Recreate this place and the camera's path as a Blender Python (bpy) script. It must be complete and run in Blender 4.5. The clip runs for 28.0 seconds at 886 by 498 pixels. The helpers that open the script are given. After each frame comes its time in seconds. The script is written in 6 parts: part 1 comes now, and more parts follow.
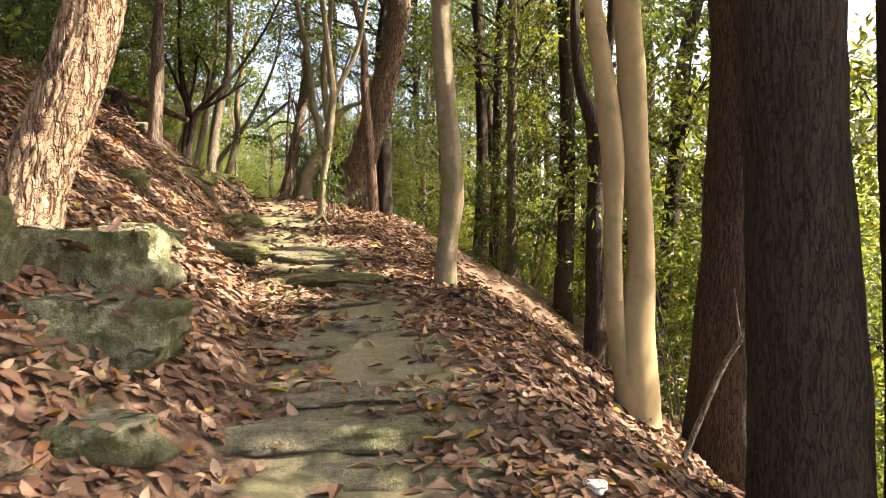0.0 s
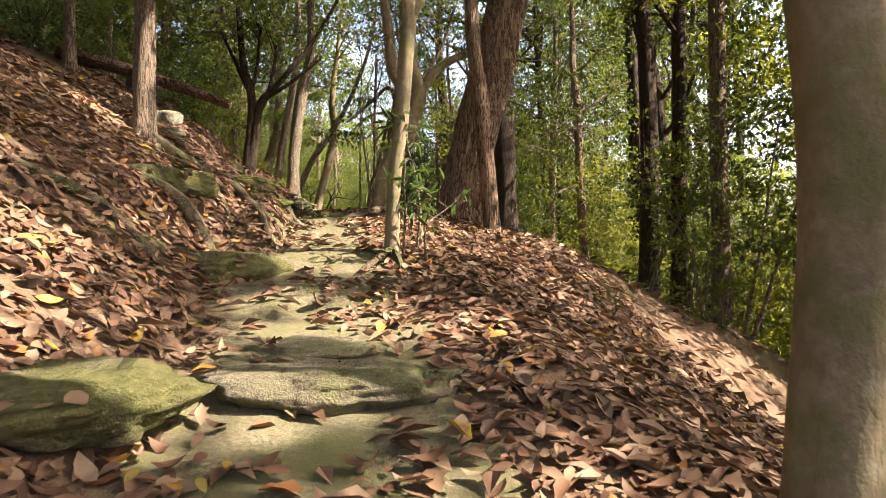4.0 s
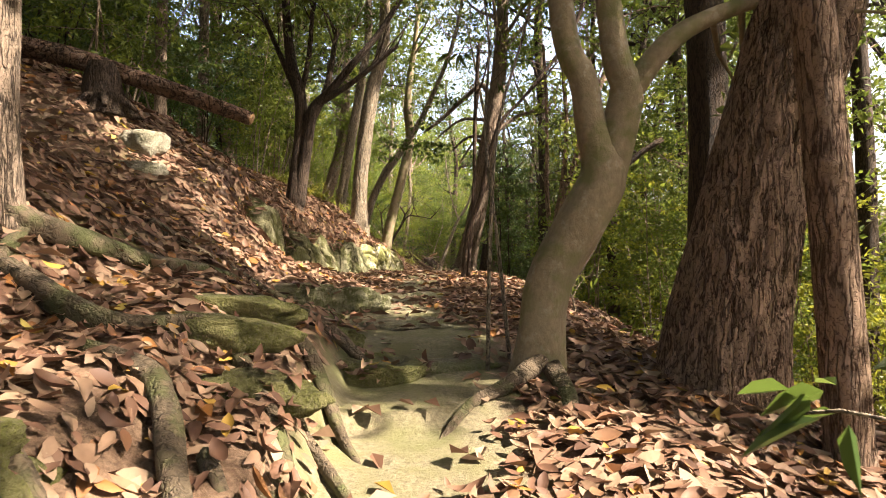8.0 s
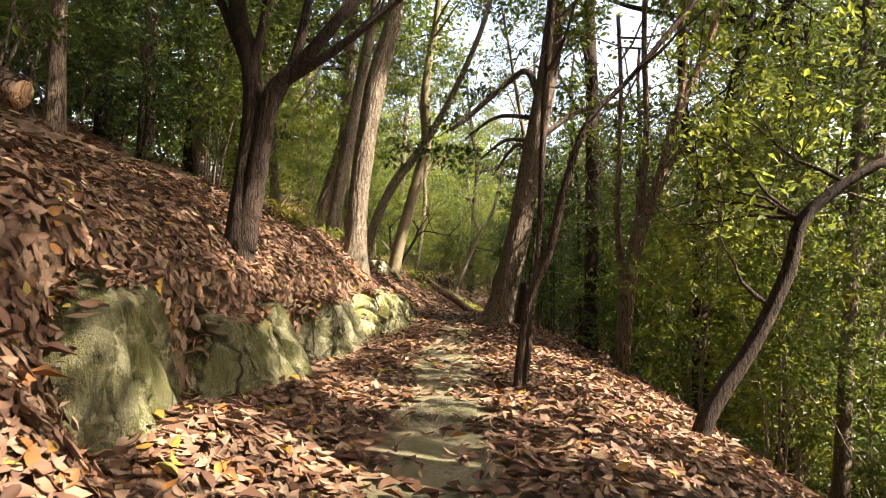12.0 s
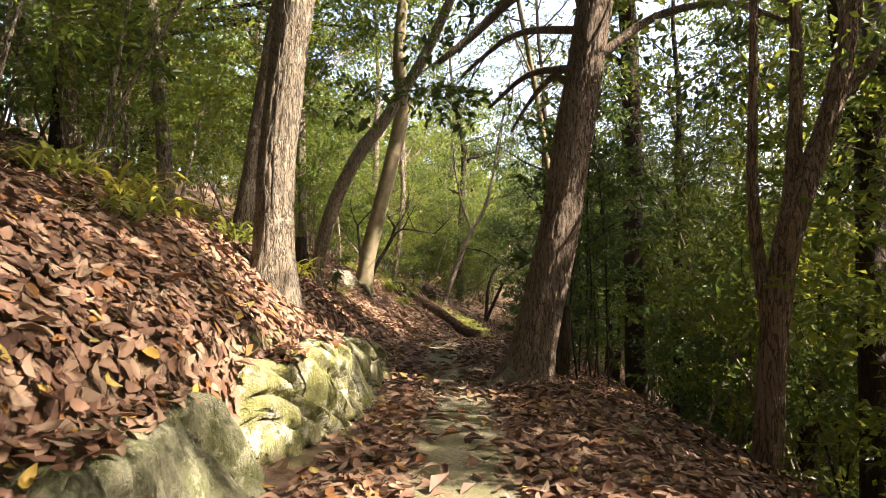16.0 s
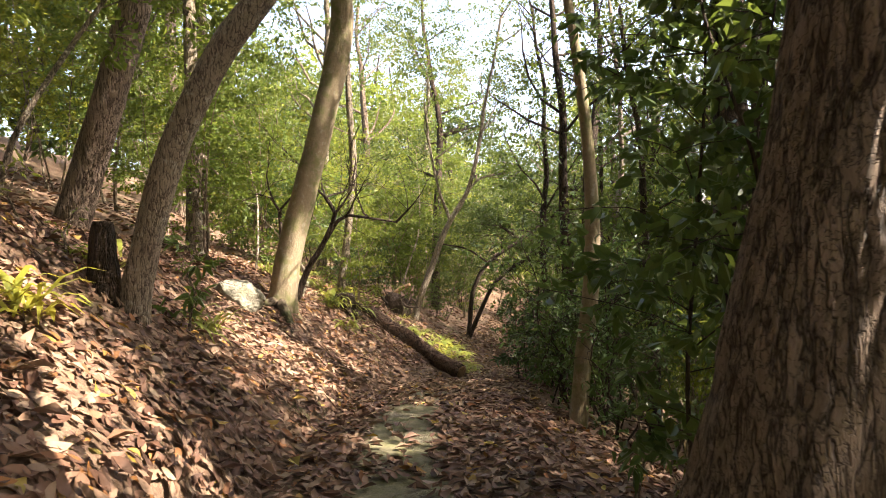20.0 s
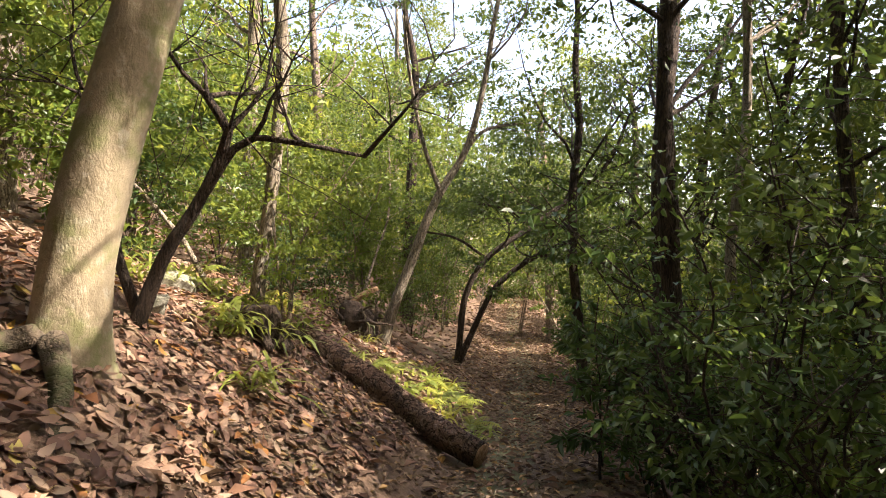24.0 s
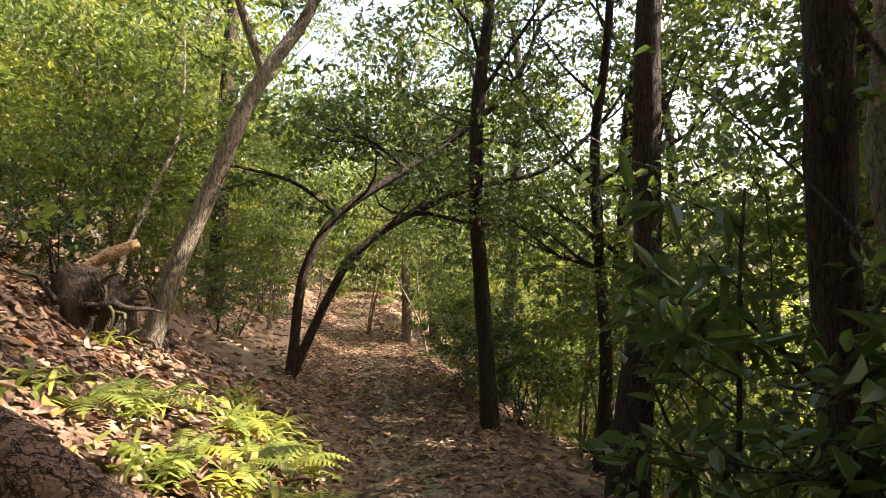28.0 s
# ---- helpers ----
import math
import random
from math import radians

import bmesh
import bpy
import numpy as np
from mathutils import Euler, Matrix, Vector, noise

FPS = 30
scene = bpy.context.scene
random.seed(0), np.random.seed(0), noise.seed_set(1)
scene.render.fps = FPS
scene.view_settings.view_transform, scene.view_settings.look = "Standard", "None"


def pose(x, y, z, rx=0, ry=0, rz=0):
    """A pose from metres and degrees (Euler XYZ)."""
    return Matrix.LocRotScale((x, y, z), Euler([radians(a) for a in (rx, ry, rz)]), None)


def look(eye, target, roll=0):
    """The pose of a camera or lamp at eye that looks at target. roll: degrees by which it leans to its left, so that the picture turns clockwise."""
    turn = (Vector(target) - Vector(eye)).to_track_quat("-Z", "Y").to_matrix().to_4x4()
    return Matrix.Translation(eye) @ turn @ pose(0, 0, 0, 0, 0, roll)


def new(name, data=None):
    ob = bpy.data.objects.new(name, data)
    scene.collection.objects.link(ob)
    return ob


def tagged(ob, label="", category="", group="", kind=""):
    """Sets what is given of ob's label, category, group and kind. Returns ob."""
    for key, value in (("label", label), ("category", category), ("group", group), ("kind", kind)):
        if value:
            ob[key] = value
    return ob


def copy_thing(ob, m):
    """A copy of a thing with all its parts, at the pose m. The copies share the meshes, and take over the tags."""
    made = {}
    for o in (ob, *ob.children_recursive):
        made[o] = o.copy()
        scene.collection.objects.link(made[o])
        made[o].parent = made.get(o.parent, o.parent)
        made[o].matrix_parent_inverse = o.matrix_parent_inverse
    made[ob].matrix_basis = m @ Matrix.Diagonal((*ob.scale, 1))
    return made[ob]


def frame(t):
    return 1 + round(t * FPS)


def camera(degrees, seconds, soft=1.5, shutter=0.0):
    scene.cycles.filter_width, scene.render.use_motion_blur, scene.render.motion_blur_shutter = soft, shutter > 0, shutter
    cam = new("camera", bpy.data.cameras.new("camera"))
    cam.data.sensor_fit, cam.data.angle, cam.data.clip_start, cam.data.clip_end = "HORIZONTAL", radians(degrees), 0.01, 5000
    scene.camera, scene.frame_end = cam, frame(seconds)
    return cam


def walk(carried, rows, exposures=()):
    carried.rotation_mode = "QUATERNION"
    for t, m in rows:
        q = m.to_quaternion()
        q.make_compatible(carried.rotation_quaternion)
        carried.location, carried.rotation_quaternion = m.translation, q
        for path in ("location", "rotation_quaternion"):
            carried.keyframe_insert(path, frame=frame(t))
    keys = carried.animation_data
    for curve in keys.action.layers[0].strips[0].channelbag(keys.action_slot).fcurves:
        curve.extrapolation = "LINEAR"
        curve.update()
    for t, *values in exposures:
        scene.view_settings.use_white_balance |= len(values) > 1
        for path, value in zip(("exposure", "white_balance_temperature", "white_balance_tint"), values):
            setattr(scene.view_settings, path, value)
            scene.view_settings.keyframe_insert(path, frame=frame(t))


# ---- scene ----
# ---- camera and walk ----
cam = camera(69.6, 28.0, soft=0.8, shutter=0.15)
PATH = [
    (0, (-0.0, 0.0, 1.25), (1.077, 4.883, 1.262), 0.26),
    (0.5, (0.236, 0.648, 1.3), (1.26, 5.541, 1.306), -0.17),
    (1, (0.376, 1.237, 1.272), (1.294, 6.152, 1.272), -0.41),
    (1.5, (0.453, 1.849, 1.377), (1.216, 6.79, 1.39), -0.09),
    (2, (0.567, 2.522, 1.466), (1.144, 7.489, 1.472), -0.55),
    (2.5, (0.58, 3.074, 1.466), (0.963, 8.059, 1.486), -0.80),
    (3, (0.54, 3.649, 1.634), (0.834, 8.641, 1.66), -0.81),
    (3.5, (0.535, 4.263, 1.686), (0.746, 9.258, 1.711), -1.20),
    (5.5, (0.186, 6.763, 2.167), (0.244, 11.763, 2.167), -0.17),
    (6, (0.054, 7.417, 2.345), (0.024, 12.417, 2.348), 0.04),
    (6.5, (0.038, 8.01, 2.423), (-0.05, 13.009, 2.432), 0.05),
    (7, (-0.074, 8.44, 2.528), (-0.255, 13.437, 2.539), -0.06),
    (7.5, (-0.189, 8.855, 2.752), (-0.489, 13.846, 2.763), -0.10),
    (8, (-0.239, 9.319, 2.893), (-0.598, 14.306, 2.904), -0.29),
    (8.5, (-0.315, 9.809, 2.886), (-0.727, 14.792, 2.889), -0.28),
    (9, (-0.39, 10.221, 2.989), (-0.808, 15.204, 2.99), -0.00),
    (9.5, (-0.473, 10.64, 3.039), (-0.885, 15.623, 3.05), -0.31),
    (10, (-0.5, 11.066, 3.099), (-0.929, 16.047, 3.11), -0.17),
    (10.5, (-0.575, 11.6, 3.203), (-0.999, 16.582, 3.206), 0.10),
    (11, (-0.594, 12.183, 3.376), (-1.015, 17.166, 3.38), 0.43),
    (11.5, (-0.686, 12.678, 3.408), (-1.116, 17.659, 3.414), 0.70),
    (12, (-0.787, 13.241, 3.656), (-1.237, 18.221, 3.656), 1.15),
    (12.5, (-0.84, 13.884, 3.691), (-1.29, 18.864, 3.672), 1.23),
    (14.5, (-1.048, 16.008, 3.63), (-1.48, 20.989, 3.639), -0.16),
    (15, (-1.11, 16.614, 3.635), (-1.492, 21.6, 3.651), -0.47),
    (15.5, (-1.196, 17.214, 3.618), (-1.539, 22.202, 3.631), -0.35),
    (16, (-1.29, 17.862, 3.714), (-1.594, 22.853, 3.716), -0.32),
    (16.5, (-1.308, 18.566, 3.753), (-1.576, 23.558, 3.752), -0.60),
    (17, (-1.377, 19.228, 3.71), (-1.63, 24.221, 3.72), -0.49),
    (17.5, (-1.41, 19.885, 3.735), (-1.648, 24.879, 3.73), -0.62),
    (18, (-1.366, 20.491, 3.785), (-1.585, 25.486, 3.77), -0.72),
    (18.5, (-1.38, 21.116, 3.795), (-1.576, 26.112, 3.785), -0.34),
    (19, (-1.373, 21.751, 3.744), (-1.514, 26.749, 3.715), -0.33),
    (19.5, (-1.388, 22.367, 3.704), (-1.52, 27.366, 3.677), -0.55),
    (20, (-1.426, 23.028, 3.716), (-1.55, 28.026, 3.687), -0.64),
    (20.5, (-1.464, 23.713, 3.686), (-1.554, 28.712, 3.654), -0.89),
    (22.5, (-1.927, 26.583, 3.59), (-1.93, 31.583, 3.573), 0.16),
    (23, (-1.929, 27.224, 3.532), (-1.863, 32.223, 3.51), 0.27),
    (23.5, (-1.985, 27.819, 3.478), (-1.866, 32.818, 3.459), 0.12),
    (24, (-2.039, 28.427, 3.43), (-1.819, 33.422, 3.415), 0.20),
    (24.5, (-2.05, 29.054, 3.352), (-1.758, 34.046, 3.337), 0.33),
    (25, (-2.109, 29.65, 3.296), (-1.74, 34.637, 3.292), 0.40),
    (25.5, (-2.142, 30.215, 3.209), (-1.632, 35.189, 3.212), 0.36),
    (26, (-2.162, 30.718, 3.153), (-1.533, 35.678, 3.155), 0.33),
    (26.5, (-2.152, 31.169, 3.109), (-1.318, 36.099, 3.118), 0.55),
    (27, (-2.078, 31.675, 3.055), (-0.997, 36.557, 3.056), 0.68),
    (27.5, (-1.956, 32.222, 2.939), (-0.657, 37.051, 2.941), 0.94),
    (28, (-1.776, 32.759, 2.761), (-0.288, 37.533, 2.765), 1.10),
]
walk(cam, [(t, look(eye, target, roll)) for t, eye, target, roll in PATH],
     exposures=[(0, 2.43, 7200, 16), (3, 2.24, 7200, 16), (6, 2.08, 7250, 16), (8, 2.35, 7250, 16), (9.5, 2.54, 7300, 16), (12, 2.26, 7150, 16), (15, 2.22, 6950, 16), (17, 2.24, 6950, 16), (20, 2.54, 6900, 16), (23, 2.27, 6700, 16), (26, 2.42, 6800, 16), (28, 2.52, 6850, 16)])

# ---- sky and sun ----
SUN_TO = Vector((0.69, -0.16, 0.70)).normalized()
world = bpy.data.worlds.new("sky")
scene.world = world
world.use_nodes = True
wn, wl = world.node_tree.nodes, world.node_tree.links
wn.clear()
sky = wn.new("ShaderNodeTexSky")
sky.sky_type, sky.sun_disc = "NISHITA", False
sky.sun_elevation = math.asin(SUN_TO.z)
sky.sun_rotation = math.atan2(SUN_TO.x, SUN_TO.y)
sky.air_density, sky.dust_density = 1.0, 5.0
back = wn.new("ShaderNodeBackground")
back.inputs[1].default_value = 0.15
wout = wn.new("ShaderNodeOutputWorld")
wl.new(sky.outputs[0], back.inputs[0])
wl.new(back.outputs[0], wout.inputs[0])
lamp = bpy.data.lights.new("sun", "SUN")
lamp.energy, lamp.angle, lamp.color = 5.0, radians(0.5), (1.0, 0.93, 0.80)
sun = new("sun", lamp)
sun.matrix_world = look((0, 0, 0), -SUN_TO)
sun.location = (20, 10, 30)

# ---- materials ----


class Mat:
    """A node material with a short way to add and join nodes."""

    def __init__(self, name, rough=0.8):
        self.m = bpy.data.materials.new(name)
        self.m.use_nodes = True
        self.n, self.l = self.m.node_tree.nodes, self.m.node_tree.links
        self.p = self.n["Principled BSDF"]
        self.p.inputs["Roughness"].default_value = rough
        self.p.inputs["Specular IOR Level"].default_value = 0.3

    def add(self, kind, **values):
        node = self.n.new("ShaderNode" + kind)
        for key, value in values.items():
            node.inputs[key.replace("_", " ")].default_value = value
        return node

    def coords(self, scale=(1, 1, 1)):
        tc, mp = self.add("TexCoord"), self.add("Mapping")
        mp.inputs["Scale"].default_value = scale
        self.l.new(tc.outputs["Object"], mp.inputs["Vector"])
        return mp.outputs[0]

    def noise(self, vec, scale, detail=4.0, rough=0.6):
        nd = self.add("TexNoise", Scale=scale, Detail=detail, Roughness=rough)
        self.l.new(vec, nd.inputs["Vector"])
        return nd.outputs["Fac"]

    def ramp(self, fac, stops):
        rp = self.n.new("ShaderNodeValToRGB")
        el = rp.color_ramp.elements
        el[0].position, el[0].color = stops[0][0], (*stops[0][1], 1)
        el[1].position, el[1].color = stops[-1][0], (*stops[-1][1], 1)
        for at, col in stops[1:-1]:
            e = el.new(at)
            e.color = (*col, 1)
        self.l.new(fac, rp.inputs[0])
        return rp.outputs[0]

    def mix(self, fac, a, b, how="MIX"):
        mx = self.n.new("ShaderNodeMix")
        mx.data_type, mx.blend_type = "RGBA", how
        for sock, val in ((0, fac), (6, a), (7, b)):
            if isinstance(val, bpy.types.NodeSocket):
                self.l.new(val, mx.inputs[sock])
            elif sock == 0:
                mx.inputs[0].default_value = val
            else:
                mx.inputs[sock].default_value = (*val, 1)
        return mx.outputs[2]

    def math(self, op, a, b=0.0):
        md = self.n.new("ShaderNodeMath")
        md.operation = op
        for i, val in enumerate((a, b)):
            if isinstance(val, bpy.types.NodeSocket):
                self.l.new(val, md.inputs[i])
            else:
                md.inputs[i].default_value = val
        return md.outputs[0]

    def bump(self, height, strength, dist):
        bp = self.add("Bump", Strength=strength, Distance=dist)
        self.l.new(height, bp.inputs["Height"])
        self.l.new(bp.outputs[0], self.p.inputs["Normal"])

    def base(self, col):
        self.l.new(col, self.p.inputs["Base Color"])
        return self.m


def bark(name, dark, light, moss=None, moss_at=0.6, grain=26, stretch=0.16, strength=0.9, spots=None, cracked=1.0):
    """Bark: long plates parted by dark cracks, fine grain, a larger mottling and, where told, moss or pale lichen."""
    m = Mat(name, 0.9)
    iso = m.coords()
    wob = m.add("TexNoise", Scale=7.0, Detail=2.0)
    m.l.new(iso, wob.inputs["Vector"])
    lean = m.n.new("ShaderNodeVectorMath")
    lean.operation = "MULTIPLY_ADD"
    m.l.new(wob.outputs["Color"], lean.inputs[0])
    lean.inputs[1].default_value = (0.03, 0.03, 0.02)
    m.l.new(m.coords((1, 1, stretch)), lean.inputs[2])
    v = lean.outputs[0]
    plate = m.noise(v, grain * 0.55, 3, 0.55)
    gap = m.math("ABSOLUTE", m.math("SUBTRACT", plate, 0.5))
    line = m.ramp(gap, [(0.0, (0, 0, 0)), (0.022, (0.45, 0.45, 0.45)), (0.06, (1, 1, 1))])
    chip = m.ramp(m.math("ABSOLUTE", m.math("SUBTRACT", m.noise(m.coords((1, 1, 0.75)), grain * 0.75, 2), 0.5)), [(0.0, (0.35, 0.35, 0.35)), (0.03, (1, 1, 1))])
    line = m.math("MULTIPLY", line, chip)
    fine = m.noise(v, grain * 2.2, 5, 0.7)
    big = m.noise(iso, 3.2, 3)
    half = [0.45 * p + 0.5 * q for p, q in zip(dark, light)]
    face = m.ramp(fine, [(0.34, half), (0.66, light)])
    face = m.mix(m.ramp(big, [(0.35, (0, 0, 0)), (0.7, (1, 1, 1))]), face, m.mix(0.45, face, [c * 0.55 for c in light]))
    if spots:
        sp = m.ramp(m.noise(iso, 9, 5, 0.65), [(0.56, (0, 0, 0)), (0.64, (1, 1, 1))])
        face = m.mix(m.math("MULTIPLY", sp, 0.6), face, spots)
    col = m.mix(m.math("MULTIPLY", m.math("SUBTRACT", 1.0, line), cracked), face, dark)
    if moss:
        mo = m.ramp(m.noise(iso, 5, 5), [(moss_at - 0.08, (0, 0, 0)), (moss_at + 0.06, (1, 1, 1))])
        col = m.mix(mo, col, moss)
    m.bump(m.math("ADD", m.math("MULTIPLY", line, cracked), m.math("MULTIPLY", fine, 0.5)), strength, 0.035)
    return m.base(col)


def foliage(name, dark, light, tip, glow, amount=0.5, rough=0.45):
    """Leaves that let light through, each of its own green."""
    m = Mat(name, rough)
    geo, info = m.n.new("ShaderNodeNewGeometry"), m.n.new("ShaderNodeObjectInfo")
    own = m.ramp(geo.outputs["Random Per Island"], [(0.0, dark), (0.55, light), (0.93, light), (1.0, tip)])
    tree = m.ramp(info.outputs["Random"], [(0.0, (0.62, 0.68, 0.66)), (0.35, (0.85, 0.9, 0.88)), (0.7, (1.05, 1.05, 1.0)), (1.0, (1.35, 1.18, 0.9))])
    col = m.mix(1.0, own, tree, "MULTIPLY")
    m.l.new(col, m.p.inputs["Base Color"])
    m.p.inputs["Specular IOR Level"].default_value = 0.42
    tr = m.n.new("ShaderNodeBsdfTranslucent")
    m.l.new(m.mix(0.6, col, m.mix(1.0, tree, glow, "MULTIPLY")), tr.inputs[0])
    mx = m.n.new("ShaderNodeMixShader")
    mx.inputs[0].default_value = amount
    m.l.new(m.p.outputs[0], mx.inputs[1])
    m.l.new(tr.outputs[0], mx.inputs[2])
    m.l.new(mx.outputs[0], m.n["Material Output"].inputs[0])
    return m.m


def litter_leaf(name, stops, amount=0.12):
    m = Mat(name, 0.62)
    geo = m.n.new("ShaderNodeNewGeometry")
    col = m.ramp(geo.outputs["Random Per Island"], stops)
    vein = m.noise(m.coords(), 55, 3)
    col = m.mix(m.math("MULTIPLY", vein, 0.55), col, m.mix(0.6, col, (0.06, 0.03, 0.018)))
    m.l.new(col, m.p.inputs["Base Color"])
    tr = m.n.new("ShaderNodeBsdfTranslucent")
    m.l.new(col, tr.inputs[0])
    mx = m.n.new("ShaderNodeMixShader")
    mx.inputs[0].default_value = amount
    m.l.new(m.p.outputs[0], mx.inputs[1])
    m.l.new(tr.outputs[0], mx.inputs[2])
    m.l.new(mx.outputs[0], m.n["Material Output"].inputs[0])
    return m.m


def ground_material():
    m = Mat("forest_floor", 0.95)
    v = m.coords()
    at = m.n.new("ShaderNodeAttribute")
    at.attribute_name = "trodden"
    big, mid, fine = m.noise(v, 0.9, 4), m.noise(v, 4.5, 5), m.noise(v, 42, 5, 0.7)
    duff = m.ramp(mid, [(0.3, (0.045, 0.029, 0.018)), (0.5, (0.11, 0.066, 0.043)), (0.72, (0.18, 0.112, 0.074))])
    duff = m.mix(m.ramp(fine, [(0.4, (0, 0, 0)), (0.62, (0.7, 0.7, 0.7))]), duff, (0.2, 0.135, 0.09))
    earth = m.ramp(fine, [(0.3, (0.085, 0.072, 0.044)), (0.7, (0.215, 0.188, 0.120))])
    earth = m.mix(m.ramp(mid, [(0.42, (0, 0, 0)), (0.62, (1, 1, 1))]), earth, (0.125, 0.118, 0.058))
    edge = m.math("ADD", at.outputs["Fac"], m.math("MULTIPLY", m.math("SUBTRACT", mid, 0.5), 0.9))
    col = m.mix(m.ramp(edge, [(0.38, (0, 0, 0)), (0.58, (1, 1, 1))]), duff, earth)
    col = m.mix(m.ramp(big, [(0.58, (0, 0, 0)), (0.68, (1, 1, 1))]), col, m.mix(0.6, col, (0.07, 0.085, 0.022)))
    m.bump(m.math("ADD", m.math("MULTIPLY", fine, 0.4), mid), 0.7, 0.04)
    return m.base(col)


def stone(name, dark, light, moss, moss_from=0.5, streak=1.0, crack=3.4, lichen=None):
    m = Mat(name, 0.9)
    v, s = m.coords(), m.coords((1, 1, streak))
    a, b, c = m.noise(v, 3.4, 5), m.noise(s, 13, 6, 0.75), m.noise(v, 70, 4, 0.7)
    col = m.ramp(b, [(0.36, dark), (0.62, light)])
    col = m.mix(m.math("MULTIPLY", c, 0.4), col, m.mix(0.5, col, dark))
    col = m.mix(m.ramp(a, [(moss_from - 0.06, (0, 0, 0)), (moss_from + 0.08, (1, 1, 1))]), col, m.mix(m.ramp(c, [(0.35, (0.2, 0.2, 0.2)), (0.6, (0.9, 0.9, 0.9))]), col, moss))
    warp = m.n.new("ShaderNodeVectorMath")
    warp.operation = "MULTIPLY_ADD"
    swirl = m.add("TexNoise", Scale=3.0, Detail=3.0)
    m.l.new(v, swirl.inputs["Vector"])
    m.l.new(swirl.outputs["Color"], warp.inputs[0])
    warp.inputs[1].default_value = (0.14, 0.14, 0.14)
    m.l.new(m.coords((1.0, 1.0, 0.55)), warp.inputs[2])
    cell = m.n.new("ShaderNodeTexVoronoi")
    cell.feature = "DISTANCE_TO_EDGE"
    cell.inputs["Scale"].default_value = crack
    m.l.new(warp.outputs[0], cell.inputs["Vector"])
    line = m.ramp(cell.outputs["Distance"], [(0.0, (0, 0, 0)), (0.012, (0.25, 0.25, 0.25)), (0.05, (1, 1, 1))])
    gone = m.ramp(m.noise(v, 2.2, 3), [(0.44, (0, 0, 0)), (0.52, (1, 1, 1))])
    line = m.math("MAXIMUM", line, gone)
    col = m.mix(m.math("ADD", m.math("MULTIPLY", line, 0.6), 0.4), [0.5 * q for q in dark], col)
    if lichen:
        pale = m.ramp(m.noise(v, 6.5, 6, 0.7), [(0.54, (0, 0, 0)), (0.60, (1, 1, 1))])
        col = m.mix(m.math("MULTIPLY", pale, 0.75), col, lichen)
    m.bump(m.math("ADD", m.math("ADD", b, m.math("MULTIPLY", c, 0.4)), line), 1.0, 0.07)
    return m.base(col)


FLOOR = ground_material()
BARK_BROWN = bark("furrowed_brown_bark", (0.062, 0.044, 0.032), (0.36, 0.27, 0.20), grain=62, stretch=0.11, strength=1.0)
BARK_RED = bark("red_brown_bark", (0.065, 0.036, 0.023), (0.385, 0.262, 0.185), grain=48, stretch=0.13, strength=1.0)
BARK_GREY = bark("grey_brown_bark", (0.06, 0.046, 0.034), (0.33, 0.27, 0.195), grain=55, stretch=0.22, strength=0.7, spots=(0.38, 0.36, 0.30))
# near-black base colour deepens the backlit, shaded trunks; stumps and shrubs share it
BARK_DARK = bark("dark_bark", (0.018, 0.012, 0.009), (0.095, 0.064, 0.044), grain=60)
BARK_ORANGE = bark("orange_flaky_bark", (0.10, 0.045, 0.024), (0.50, 0.34, 0.22), grain=30, stretch=0.12, strength=1.0)
BARK_ROOT = bark("weathered_root", (0.026, 0.020, 0.014), (0.125, 0.094, 0.062), moss=(0.07, 0.075, 0.03), moss_at=0.56, grain=22, stretch=1.0, strength=0.6, cracked=0.5)
BARK_SMOOTH = bark("smooth_olive_brown_bark", (0.10, 0.078, 0.048), (0.275, 0.22, 0.14), moss=(0.145, 0.14, 0.062), moss_at=0.56, grain=16, stretch=0.6, strength=0.5, spots=(0.30, 0.275, 0.205), cracked=0.07)
BARK_UMBER = bark("umber_bark", (0.028, 0.018, 0.013), (0.15, 0.098, 0.07), grain=70, stretch=0.15)
BARK_PALE = bark("smooth_tan_bark", (0.25, 0.18, 0.095), (0.41, 0.31, 0.17), moss=(0.22, 0.21, 0.09), moss_at=0.66, grain=7, stretch=0.5, strength=0.12, cracked=0.12)
BARK_LOG = bark("weathered_log", (0.03, 0.017, 0.012), (0.21, 0.125, 0.085), grain=24, stretch=1.0, strength=1.0, spots=(0.27, 0.20, 0.15))
WOOD_RAW = bark("split_wood", (0.22, 0.12, 0.06), (0.45, 0.29, 0.17), grain=20, stretch=1.0, strength=0.5)
STONE = stone("mossy_path_stone", (0.119, 0.105, 0.070), (0.315, 0.280, 0.189), (0.119, 0.133, 0.042), 0.52, crack=0.35)
STONE_LIGHT = stone("pale_stone", (0.2, 0.18, 0.13), (0.45, 0.42, 0.33), (0.12, 0.13, 0.05), 0.6)
STONE_GREEN = stone("green_mossy_rock", (0.055, 0.052, 0.026), (0.215, 0.200, 0.112), (0.105, 0.112, 0.026), 0.47, 0.3, 2.2, (0.27, 0.26, 0.16))
STONE_OLIVE = stone("olive_mossy_rock", (0.06, 0.06, 0.03), (0.26, 0.25, 0.16), (0.11, 0.12, 0.035), 0.50, 0.3, 3.0, (0.34, 0.33, 0.22))
STONE_MOSS = stone("thick_moss_on_stone", (0.07, 0.066, 0.034), (0.20, 0.18, 0.105), (0.115, 0.122, 0.028), 0.44, 1.0, 0.8, (0.16, 0.15, 0.06))
